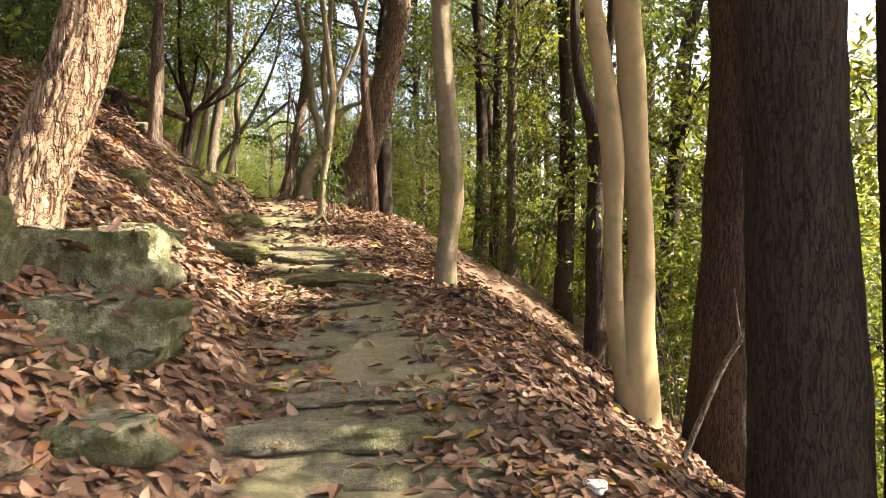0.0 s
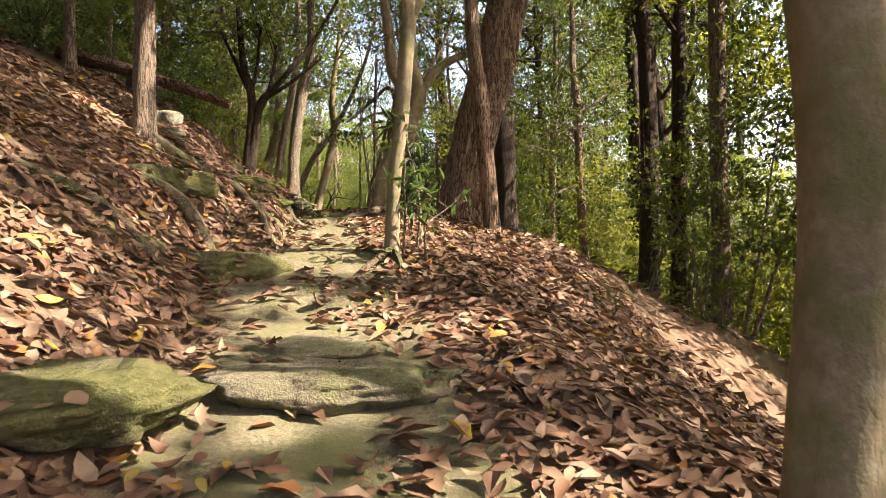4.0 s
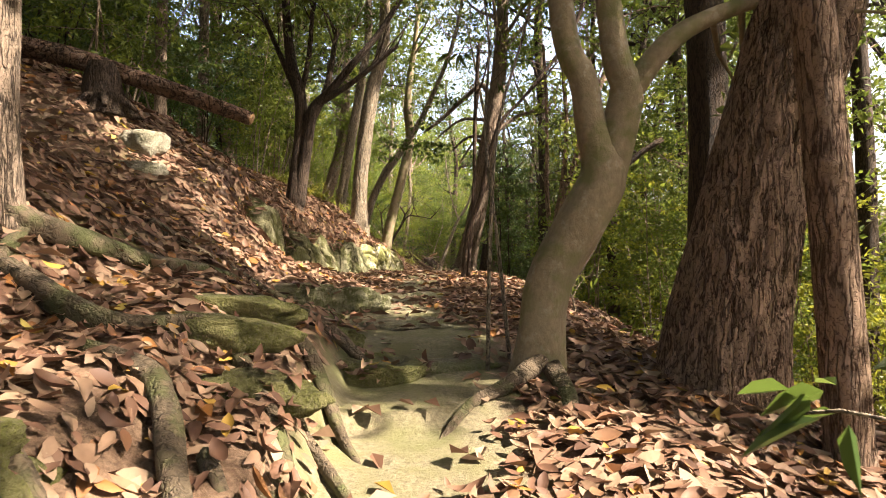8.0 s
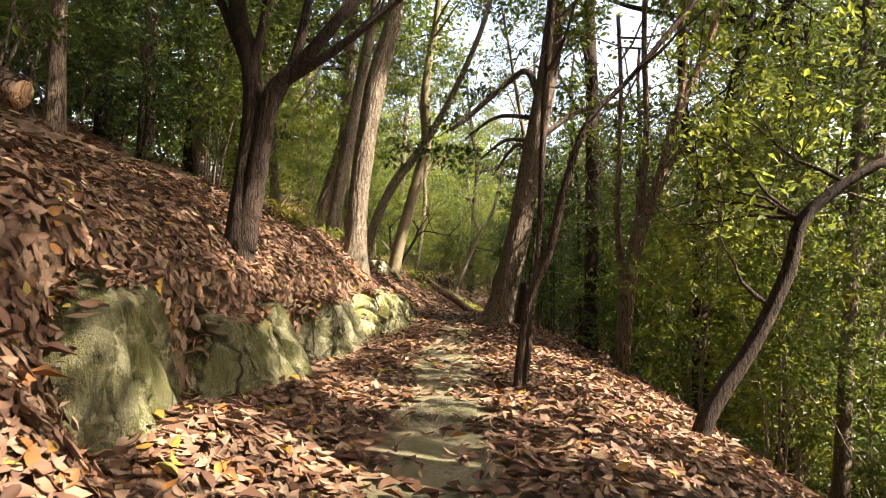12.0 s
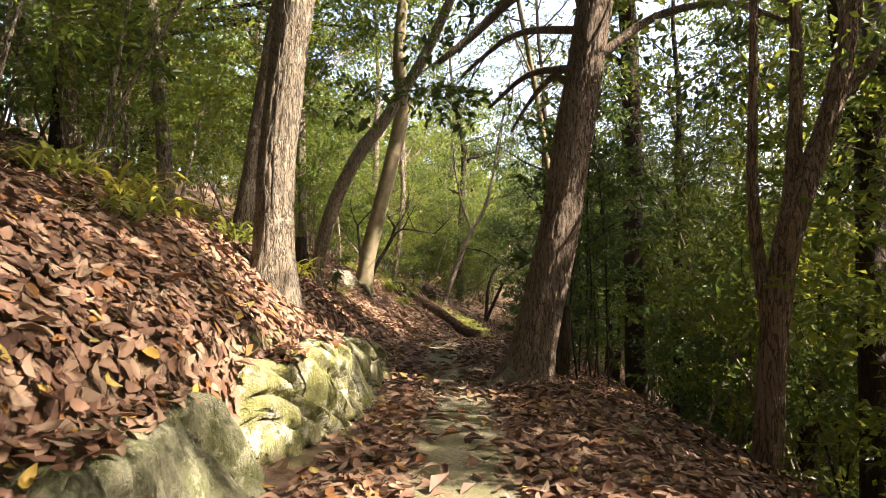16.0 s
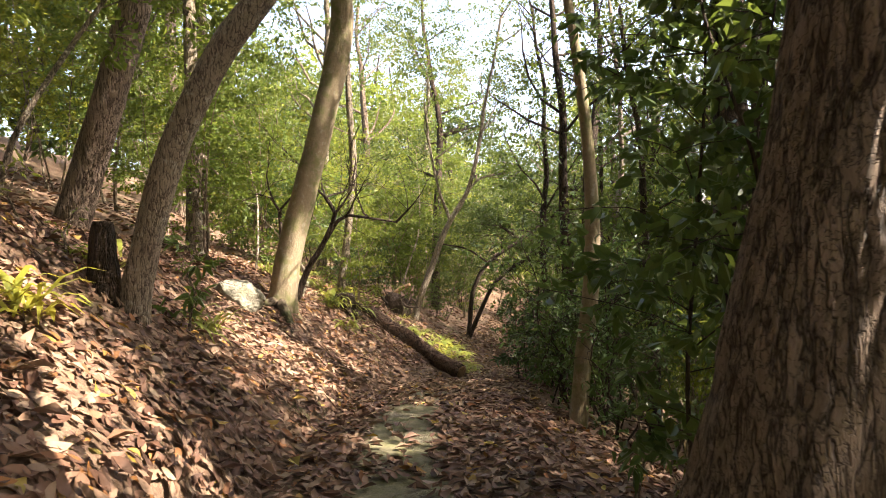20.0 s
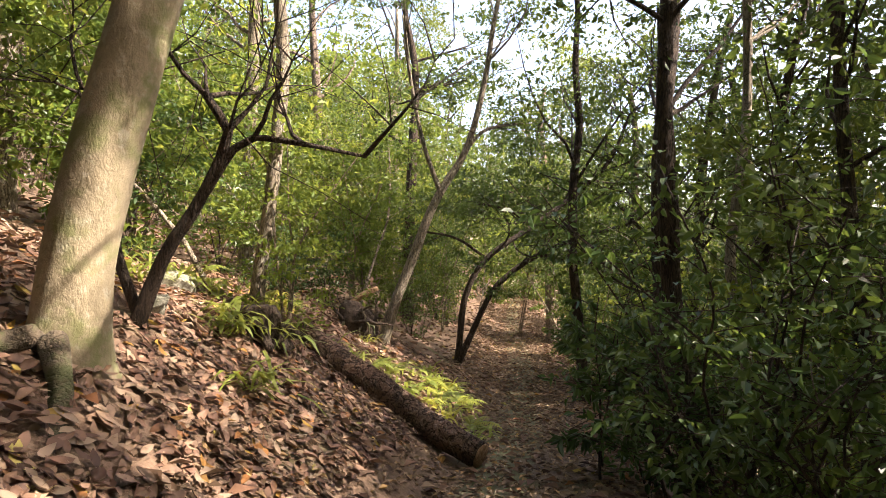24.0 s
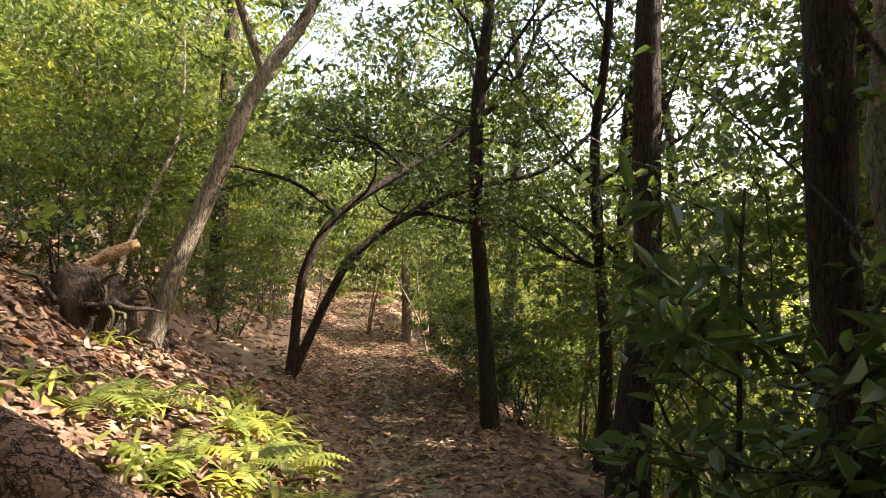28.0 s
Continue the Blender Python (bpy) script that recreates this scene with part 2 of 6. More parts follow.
STONE_BANK = stone("yellow_mossy_rock", (0.10, 0.096, 0.042), (0.46, 0.43, 0.26), (0.23, 0.235, 0.055), 0.48, 0.25, 4.2, (0.62, 0.60, 0.46))
LEAF_A = foliage("evergreen_leaf", (0.022, 0.042, 0.009), (0.062, 0.100, 0.019), (0.14, 0.17, 0.035), (0.23, 0.27, 0.05), 0.45)
LEAF_B = foliage("bright_leaf", (0.045, 0.080, 0.012), (0.11, 0.165, 0.024), (0.27, 0.27, 0.045), (0.37, 0.39, 0.07), 0.52)
LEAF_D = foliage("dark_glossy_leaf", (0.028, 0.052, 0.018), (0.062, 0.108, 0.032), (0.11, 0.16, 0.05), (0.18, 0.25, 0.045), 0.38, 0.36)
LEAF_GRASS = foliage("bamboo_grass_leaf", (0.10, 0.13, 0.022), (0.22, 0.25, 0.05), (0.42, 0.38, 0.12), (0.46, 0.43, 0.07), 0.45)
FALLEN = litter_leaf("fallen_leaf", [(0.0, (0.061, 0.030, 0.019)), (0.16, (0.126, 0.064, 0.040)), (0.45, (0.189, 0.107, 0.068)), (0.70, (0.253, 0.166, 0.110)), (0.84, (0.311, 0.224, 0.152)), (0.92, (0.177, 0.076, 0.034)), (0.96, (0.267, 0.113, 0.029)), (0.988, (0.349, 0.227, 0.039)), (1.0, (0.372, 0.307, 0.081))])
FALLEN_FINE = litter_leaf("fallen_leaf_mulch", [(0.0, (0.085, 0.05, 0.03)), (0.5, (0.22, 0.145, 0.088)), (0.85, (0.33, 0.235, 0.15)), (1.0, (0.40, 0.24, 0.09))])
PAPER = Mat("white_paper", 0.7).m
PAPER.node_tree.nodes["Principled BSDF"].inputs["Base Color"].default_value = (0.75, 0.75, 0.72, 1)

# ---- the lie of the land ----
GY = [-40, -3, 0, 2.4, 3.3, 5.5, 8.3, 10, 12.8, 15, 18, 20, 24, 28, 31, 33, 35, 38, 41, 45, 50, 55, 60, 70, 120]
GZ = [-7, -.5, -.06, .17, .38, .75, 1.25, 1.74, 2.22, 2.4, 2.43, 2.48, 2.36, 2.15, 1.87, 1.56, 1.2, .85, .58, .35, .15, .06, .45, 1.2, 4]
CY = [-40, -3, 0, 3, 6.8, 8.9, 10.6, 12.7, 13.9, 16.6, 19.2, 23, 26.6, 29, 31.2, 33.5, 36, 40, 45, 54, 70, 120]
CX = [-8, -.3, .0, .5, .25, -.1, -.4, -.65, -.8, -1.05, -1.25, -1.4, -1.75, -1.95, -1.85, -1.4, -.8, .0, .8, 2.0, 4.5, 10]


def eased(y, ys, zs):
    return sum(np.interp(y + d * 1.2, ys, zs) for d in (-1, -.5, 0, .5, 1)) / 5


def middle(y):
    """x of the path's middle line."""
    return eased(np.asarray(y, float), CY, CX)


def lattice(x, y, seed, wrap=0):
    """Smooth value noise from 0 to 1, coming round again after wrap cells in x."""
    xi, yi = np.floor(x).astype(np.int64), np.floor(y).astype(np.int64)
    fx, fy = x - xi, y - yi
    fx, fy = fx * fx * (3 - 2 * fx), fy * fy * (3 - 2 * fy)

    def corner(i, j):
        i = i % wrap if wrap else i
        h = (i * 374761393 + j * 668265263 + seed * 1442695041) & 0xFFFFFFFF
        h = ((h ^ (h >> 13)) * 1274126177) & 0xFFFFFFFF
        return ((h ^ (h >> 16)) & 0xFFFF) / 65535.0
    a, b = corner(xi, yi), corner(xi + 1, yi)
    c, d = corner(xi, yi + 1), corner(xi + 1, yi + 1)
    return (a * (1 - fx) + b * fx) * (1 - fy) + (c * (1 - fx) + d * fx) * fy


def rough_noise(x, y, scale, seed, octaves=4):
    total, amp, gain = 0.0, 0.5, 0.0
    for o in range(octaves):
        total = total + amp * lattice(x * scale * 2 ** o, y * scale * 2 ** o, seed + o)
        gain += amp
        amp *= 0.5
    return total / gain - 0.5


def wall_line(y):
    """How far to the upper side of the path's middle the rock wall's foot stands."""
    return np.interp(y, [14, 15.6, 17, 19, 20, 21.6, 22.4, 24.2, 26], [1.6, 1.55, 1.4, 1.22, 1.12, .95, .82, .70, .70])


def land(x, y):
    """The height of the ground."""
    x, y = np.asarray(x, float), np.asarray(y, float)
    u = x - middle(y)
    foot = np.interp(y, [13.6, 15.2, 17, 19, 20, 21.6, 22.4, 24.2, 26, 28, 31, 33, 42, 46], [.75, 1.85, 1.75, 1.55, 1.45, 1.3, 1.2, 1.1, .95, .75, .75, .5, .5, .75])
    lf, rt = np.maximum(-u - foot, 0), np.maximum(u - np.interp(y, [4, 5.5, 7, 8.5, 11.5, 12.5, 13.5, 14.5], [.85, 1.15, 1.15, .85, .85, 1.15, 1.15, .85]), 0)
    k = np.interp(y, [-10, 2, 8, 13, 14.5, 17, 20, 25, 28, 33, 37, 44, 60], [.6, .6, .75, .75, .68, .8, .88, .85, .75, .66, .62, .5, .5])
    knee = np.interp(y, [12, 14.5, 17, 25, 28], [2.4, 1.5, .9, 1.0, 2.4])
    w = np.interp(y, [13.9, 15.2, 16.2, 17, 18, 20, 22, 24.4, 26, 28.5], [.0, 1.0, 1.12, .9, .74, .6, .55, .5, .2, 0])
    s = np.clip((-u - np.interp(y, [15.3, 16.1], [.95, 0]) - np.interp(y, [15.3, 16.1], [0, 1]) * (wall_line(y) + .3)) / np.interp(y, [15.3, 16.1], [1.15, .28]), 0, 1)
    s = s * s * (3 - 2 * s)
    up = w * s + k * np.minimum(lf, knee) + .42 * np.clip(lf - knee, 0, 14) + .1 * np.maximum(lf - 16.4, 0)
    fan = np.interp(y, [13.4, 14.6, 16.8, 18.6], [0, .34, .28, .04])
    a = np.clip((-u - .5) / .9, 0, 1)
    up = up + fan * a * a * (3 - 2 * a) * (1 - .75 * s)
    a, c = np.clip((-u - .30) / .28, 0, 1), np.clip((-u - .95) / .65, 0, 1)
    up = up + np.interp(y, [10.1, 10.9, 12.9, 13.7], [0, .30, .30, 0]) * a * a * (3 - 2 * a) * (1 - c * c * (3 - 2 * c))
    kr = np.interp(y, [0, 6, 10, 12, 13.5, 15, 26, 30], [.85, .8, .5, .3, .3, .4, .4, .5])
    down = -kr * rt * rt / (rt + .55) - .22 * np.clip(rt - 1.5, 0, 9) - .1 * np.clip(rt - 10.5, 0, 30)
    off = np.clip(np.abs(u) / 1.5, 0.35, 1)
    bumps = off * (0.16 * rough_noise(x, y, 1.1, 3, 4) + 0.30 * np.clip(np.abs(u) - 1, 0, 3) / 3 * rough_noise(x, y, 0.35, 9, 3))
    tread = 0.05 * np.clip(1 - np.abs(u) / 0.8, 0, 1) * np.interp(y, [-5, 0, 30, 34], [0, 1, 1, 0.3]) * (np.modf(np.maximum(y + 5 - 0.25 * u, 0) / 1.15)[0] - 0.5) * np.interp(y, [12, 15], [1.6, 0.2])
    return eased(y, GY, GZ) + up + down + bumps - tread


def ground_z(x, y):
    return float(land(np.array([x]), np.array([y]))[0])


def mesh_from(name, verts, faces, smooth=True):
    me = bpy.data.meshes.new(name)
    verts, faces = np.asarray(verts, np.float32), np.asarray(faces, np.int32)
    n, sides = faces.shape
    me.vertices.add(len(verts))
    me.vertices.foreach_set("co", verts.ravel())
    me.loops.add(n * sides)
    me.loops.foreach_set("vertex_index", faces.ravel())
    me.polygons.add(n)
    me.polygons.foreach_set("loop_start", np.arange(n, dtype=np.int32) * sides)
    me.polygons.foreach_set("use_smooth", np.full(n, smooth))
    me.update(calc_edges=True)
    return me


def part(name, me, material, parent, label=""):
    ob = new(name, me)
    if not me.materials:
        me.materials.append(material)
    ob.parent = parent
    if label:
        ob["label"] = label
    return ob


def thing(name, label, category, at=(0, 0, 0), group="", kind=""):
    ob = new(name)
    ob.empty_display_size = 0.1
    ob.location = at
    return tagged(ob, label, category, group, kind)


def build_ground():
    xs = np.r_[-90, -70, -55, -45, -36, -30, -25, -21, -18, np.arange(-16, -7, 0.6), np.arange(-7, 6, 0.095), np.arange(6, 16, 0.6), 17, 20, 24, 30, 38, 48, 60, 75, 90]
    ys = np.r_[-60, -45, -35, -27, -20, -15, -11, -8, -6, -4, np.arange(-2.5, 40, 0.09), np.arange(40, 66, 0.35), np.arange(66, 80, 1.5), 84, 90, 98, 108, 120, 135, 150]
    gx, gy = np.meshgrid(xs, ys)
    shift = middle(gy) * np.clip(1 - np.abs(gx) / 30, 0, 1)
    gx = gx + shift
    gz = land(gx, gy)
    w = len(xs)
    v = np.stack([gx, gy, gz], -1).reshape(-1, 3)
    i = np.arange(len(ys) - 1)[:, None] * w + np.arange(w - 1)[None]
    f = np.stack([i, i + 1, i + w + 1, i + w], -1).reshape(-1, 4)
    me = mesh_from("ground", v, f)
    u = (gx - middle(gy)).ravel()
    attr = me.attributes.new("trodden", "FLOAT", "POINT")
    attr.data.foreach_set("value", np.clip(1.2 - np.abs(u + 0.05) / np.interp(gy.ravel(), [0, 14, 17, 22], [0.85, 0.8, 0.5, 0.42]) - np.clip(-u - .3, 0, .4) * np.interp(gy.ravel(), [9, 10, 13, 14], [0, 1.2, 1.2, 0]), 0, 1).astype(np.float32))
    me.materials.append(FLOOR)
    tagged(new("ground", me), "brown forest floor with a trodden olive dirt path", "ground", kind="structure")


build_ground()

# ---- makers ----


def spline(nodes, step):
    """Points along a smooth line through the nodes (x, y, z, radius)."""
    p = np.asarray(nodes, float)
    p = np.vstack([2 * p[0] - p[1], p, 2 * p[-1] - p[-2]])
    out = []
    for i in range(1, len(p) - 2):
        n = max(1, int(np.linalg.norm(p[i + 1, :3] - p[i, :3]) / step))
        t = np.linspace(0, 1, n, endpoint=False)[:, None]
        a, b, c, d = p[i - 1], p[i], p[i + 1], p[i + 2]
        out.append(0.5 * (2 * b + (c - a) * t + (2 * a - 5 * b + 4 * c - d) * t ** 2 + (3 * b - a - 3 * c + d) * t ** 3))
    out.append(p[-2][None])
    q = np.vstack(out)
    q[:, 3] = np.maximum(q[:, 3], 0.003)
    return q


def tube(nodes, sides=10, step=0.25, ridge=0.0, lumps=0.0, seed=0, flare=0.0, cap=True):
    """A round stem through the nodes; ridge: depth of bark furrows, lumps: unevenness, flare: buttresses at the foot."""
    q = spline(nodes, step)
    n = len(q)
    tan = np.gradient(q[:, :3], axis=0)
    tan /= np.linalg.norm(tan, axis=1, keepdims=True) + 1e-9
    side = np.cross(tan[0], (1, -0.3, 0.1))
    frames = []
    for t in tan:
        side = side - t * (side @ t)
        side /= np.linalg.norm(side) + 1e-9
        frames.append((side, np.cross(t, side)))
    ang = np.linspace(0, 2 * np.pi, sides, endpoint=False)
    s = np.r_[0, np.cumsum(np.linalg.norm(np.diff(q[:, :3], axis=0), axis=1))]
    rad = np.repeat(q[:, 3:4], sides, 1)
    aa, ss = np.meshgrid(ang, s)
    if lumps:
        rad = rad * (1 + lumps * 2 * rough_noise(np.cos(aa) * 1.3 + 5 + ss * 0.6, np.sin(aa) * 1.3 + ss * 1.4 + seed, 1.0, seed, 3))
    if ridge:
        if sides >= 90:
            around = sides // 3
            turn = aa / (2 * np.pi) * around + 0.8 * lattice(aa * 0 + 3.5, ss * 2.0, seed)
            plates = 0.65 * lattice(turn, ss * 4.5, seed + 40, around) + 0.35 * lattice(turn * 2, ss * 11, seed + 41, around * 2) - 0.5
            rad = rad + ridge * (np.clip(np.abs(plates) * 9, 0, 1) - 0.6)
        else:
            rad = rad + ridge * 2 * rough_noise(aa * sides / 10 + 0.5 * np.sin(ss * 3 + seed), ss * 2.2 + aa, 1.0, seed + 40, 3)
    if flare:
        rad = rad * (1 + flare * np.exp(-ss / 0.22) * (0.7 + 0.6 * np.cos(aa * 4 + seed) * np.cos(aa * 1.5 + 1)))
    a = np.array([f[0] for f in frames])[:, None]
    b = np.array([f[1] for f in frames])[:, None]
    v = q[:, None, :3] + rad[..., None] * (np.cos(aa)[..., None] * a + np.sin(aa)[..., None] * b)
    v = v.reshape(-1, 3)
    i = np.arange(n - 1)[:, None] * sides + np.arange(sides)[None]
    j = np.arange(n - 1)[:, None] * sides + (np.arange(sides)[None] + 1) % sides
    f = np.stack([i, j, j + sides, i + sides], -1).reshape(-1, 4)
    if cap:
        v = np.vstack([v, q[0, :3], q[-1, :3]])
        k = np.arange(sides)
        c0 = np.stack([np.full(sides, len(v) - 2), (k + 1) % sides, k, k], -1)
        base = (n - 1) * sides
        c1 = np.stack([np.full(sides, len(v) - 1), base + k, base + (k + 1) % sides, base + (k + 1) % sides], -1)
        return v, f, np.vstack([c0, c1])[:, :3]
    return v, f, None


def tube_mesh(name, stems, **kw):
    """One mesh of one or more stems."""
    vs, fs, n = [], [], 0
    for k, nodes in enumerate(stems):
        v, f, tri = tube(nodes, seed=kw.get("seed", 0) + k, **{a: b for a, b in kw.items() if a != "seed"})
        vs.append(v)
        fs += [(f + n)]
        if tri is not None:
            fs.append(np.c_[tri, tri[:, 2]] + n)
        n += len(v)
    faces = np.vstack(fs)
    quads = faces[faces[:, 2] != faces[:, 3]]
    tris = faces[faces[:, 2] == faces[:, 3]][:, :3]
    me = bpy.data.meshes.new(name)
    verts = np.vstack(vs).astype(np.float32)
    me.vertices.add(len(verts))
    me.vertices.foreach_set("co", verts.ravel())
    loops = np.r_[quads.ravel(), tris.ravel()].astype(np.int32)
    me.loops.add(len(loops))
    me.loops.foreach_set("vertex_index", loops)
    me.polygons.add(len(quads) + len(tris))
    starts = np.r_[np.arange(len(quads)) * 4, len(quads) * 4 + np.arange(len(tris)) * 3].astype(np.int32)
    me.polygons.foreach_set("loop_start", starts)
    me.polygons.foreach_set("use_smooth", np.ones(len(starts), bool))
    me.update(calc_edges=True)
    return me


def turned(n, rng, lay=0.6):
    """n frames (along, across, normal); lay near 1 keeps the leaves level."""
    nor = rng.normal(size=(n, 3)) * (1 - lay) + np.array([0, 0, lay])
    nor /= np.linalg.norm(nor, axis=1, keepdims=True)
    along = rng.normal(size=(n, 3))
    along -= nor * (along * nor).sum(1, keepdims=True)
    along /= np.linalg.norm(along, axis=1, keepdims=True)
    return along, np.cross(nor, along), nor


def leaf_mesh(name, at, length, rng, lay=0.5, wide=0.42, fold=0.25, droop=0.15, fine=True, along=None):
    """Many pointed oval leaves, folded along the midrib."""
    n = len(at)
    if n == 0:
        at, n = np.zeros((1, 3)), 1
    a, c, nor = turned(n, rng, lay)
    if along is not None:
        a = along + 1.1 * a
        a /= np.linalg.norm(a, axis=1, keepdims=True)
        c = np.cross(nor, a)
        c /= np.linalg.norm(c, axis=1, keepdims=True) + 1e-9
        nor = np.cross(a, c)
    ln = (np.broadcast_to(length, (n,)) * rng.uniform(0.65, 1.25, n))[:, None]
    wd = ln * wide * 0.5
    up = wd * fold * 2
    tip = at + a * ln - nor * ln * droop
    if fine:
        l1, l2 = at + a * ln * 0.28 + c * wd * 0.9 + nor * up * 0.8, at + a * ln * 0.66 + c * wd * 0.8 + nor * (up * 0.7 - ln * droop * 0.4)
        r1, r2 = at + a * ln * 0.28 - c * wd * 0.9 + nor * up * 0.8, at + a * ln * 0.66 - c * wd * 0.8 + nor * (up * 0.7 - ln * droop * 0.4)
        v = np.stack([at, r1, r2, tip, l2, l1], 1).reshape(-1, 3)
        b = np.arange(n)[:, None] * 6
        f = np.concatenate([b + [0, 1, 2, 3], b + [0, 3, 4, 5]], 1).reshape(-1, 4)
        return mesh_from(name, v, f, False)
    lm, rm = at + a * ln * 0.45 + c * wd + nor * up, at + a * ln * 0.45 - c * wd + nor * up
    v = np.stack([at, rm, tip, lm], 1).reshape(-1, 3)
    b = np.arange(n)[:, None] * 4
    f = np.concatenate([b + [0, 1, 2], b + [0, 2, 3]], 1).reshape(-1, 3)
    return mesh_from(name, v, f, False)


def curled_mesh(name, at, length, nor, rng, wide=0.45):
    """Fallen leaves: pointed ovals, curled and wavy, eleven points each."""
    n = len(at)
    a = rng.normal(size=(n, 3))
    a -= nor * (a * nor).sum(1, keepdims=True)
    a /= np.linalg.norm(a, axis=1, keepdims=True)
    c = np.cross(nor, a)
    ln = (length * rng.uniform(0.6, 1.35, n))[:, None]
    wd = ln * wide * rng.uniform(0.4, 0.62, (n, 1))
    curl, bend, twist = rng.normal(0.22, 0.34, (n, 1)), rng.normal(0.04, 0.15, (n, 1)), rng.normal(0, 0.45, (n, 1))
    rows = []
    for s, w in ((0.0, 0.0), (0.2, 0.66), (0.48, 1.0), (0.78, 0.68), (1.0, 0.0)):
        mid = at + a * ln * (s - 0.5) + nor * ln * bend * 4 * ((s - 0.5) ** 2)
        if w == 0:
            rows.append(mid)
        else:
            for k in (-1, 0, 1):
                lift = (curl + twist * (s - 0.5) * k) * wd * w * abs(k)
                rows.append(mid + c * wd * w * k * 0.95 + nor * lift)
    v = np.stack(rows, 1).reshape(-1, 3)
    b = np.arange(n)[:, None] * 11
    tris = [[0, 1, 2], [0, 2, 3], [1, 4, 5], [1, 5, 2], [2, 5, 6], [2, 6, 3], [4, 7, 8], [4, 8, 5], [5, 8, 9], [5, 9, 6], [7, 10, 8], [8, 10, 9]]
    f = np.concatenate([b + q for q in tris], 1).reshape(-1, 3)
    return mesh_from(name, v, f, True)


def branch(rng, start, way, length, radius, bend=0.35, sag=0.1, n=5):
    """Nodes of one crooked limb."""
    p, d = np.array(start, float), np.array(way, float)
    d /= np.linalg.norm(d)
    nodes = [(*p, radius)]
    for i in range(1, n):
        d = d + rng.normal(size=3) * bend * 0.5 + np.array([0, 0, sag])
        d /= np.linalg.norm(d)
        p = p + d * length / (n - 1)
        nodes.append((*p, radius * (1 - 0.85 * i / (n - 1))))
    return nodes


def crown_points(rng, twigs, per, spread):
    """Leaf places in loose bunches along the outer half of each twig."""
    out, ways = [], []
    for nodes in twigs:
        q = np.asarray(nodes)[:, :3]
        k = rng.integers(max(1, len(q) // 2), len(q), 3)
        core = q[k] + (q[np.maximum(k - 1, 0)] - q[k]) * rng.random((3, 1)) + rng.normal(size=(3, 3)) * spread * 0.32
        own = rng.integers(0, 3, per)
        bunch = core[own] + rng.normal(size=(per, 3)) * spread * 0.30 * [1, 1, 0.3]
        out.append(bunch)
        ways.append(bunch - q[len(q) // 2])
    w = np.vstack(ways)
    return np.vstack(out), w / (np.linalg.norm(w, axis=1, keepdims=True) + 1e-9)


# gaps cut into the canopy to throw sun patches, by where that sun meets the ground: x, y, radius
GAPS_CLIMB = [(-1.1, 3.8, 0.25), (-1.6, 4, 0.3), (-1.8, 4.2, 0.3), (3.2, 4.9, 0.3), (-0.7, 5.7, 0.48), (-0.5, 6.1, 0.42), (-2, 6.4, 0.2), (-0.5, 6.5, 0.2), (1, 6.8, 0.15), (-1, 6.9, 0.25), (-1.4, 7, 0.3), (-0.7, 7.2, 0.22), (0, 7.4, 0.18), (-1.2, 7.7, 0.25), (-1.7, 7.9, 0.3), (-0.6, 8, 0.15), (-1.5, 8.2, 0.3), (0.8, 8.4, 0.14), (0, 8.7, 0.14), (-2.3, 8.8, 0.3), (-0.4, 8.9, 0.12), (-0.6, 9.5, 0.15), (0.3, 9.7, 0.2), (-0.1, 10, 0.2), (0.7, 10.4, 0.2)]
GAPS_SHELF = [(-0.6, 10.6, 0.2), (-0.1, 10.6, 0.4), (-0.1, 11.3, 0.5), (0.6, 11.3, 0.3), (-0.6, 11.6, 0.35), (0.1, 11.7, 0.25), (0.4, 11.9, 0.25), (-2.9, 11.9, 0.3), (-0.6, 12, 0.3), (-0, 12, 0.2), (0.8, 12.3,
              0.12), (-3.4, 15.0, 0.25), (-1.3, 17, 0.2), (0.1, 17.1, 0.25), 
              (-0.1, 17.5, 0.2), (-0.4, 17.9, 0.2), (-0.8, 18.3, 0.25), (-1.6, 18.3, 0.3), (-2.6, 18.6, 0.15), (0.6, 18.8, 0.3), (-2.5, 19.2, 0.12), (-3.2, 19.2, 0.25), (0.5, 19.4, 0.35), (-2.5, 19.7, 0.12), (-1, 20.1, 0.2)]
GAPS_BANK = [(-2.5, 20.4, 0.12), (-0, 20.4, 0.3), (-0.2, 20.8, 0.2), (-1.5, 21, 0.3), (-2.7, 21.4, 0.22), (-2.7, 21.8, 0.25), (-2.7, 22.4, 0.3), (-2.7, 22.8, 0.28), (-3.1, 22.8, 0.2), (-2.6, 22.8, 0.25), (-2.9, 23.1, 0.25), (-2.7,
             23.2, 0.3), (-3.6, 23.4, 0.2), (-3.9, 23.5, 0.2), (-1.4, 23.6, 0.2), (-4.4, 23.6, 0.2), (-3.7, 23.8, 0.25), (-1.9, 24.4, 0.25), (-3.1, 25.3, 0.2), (-2.7, 26.6, 0.2), (-4.1, 26.8, 0.3), (-1.8, 28, 0.15), (-3.1, 29.9,
             0.3), (-3.7, 30.1, 0.3), (-4.4, 31.4, 0.3)]
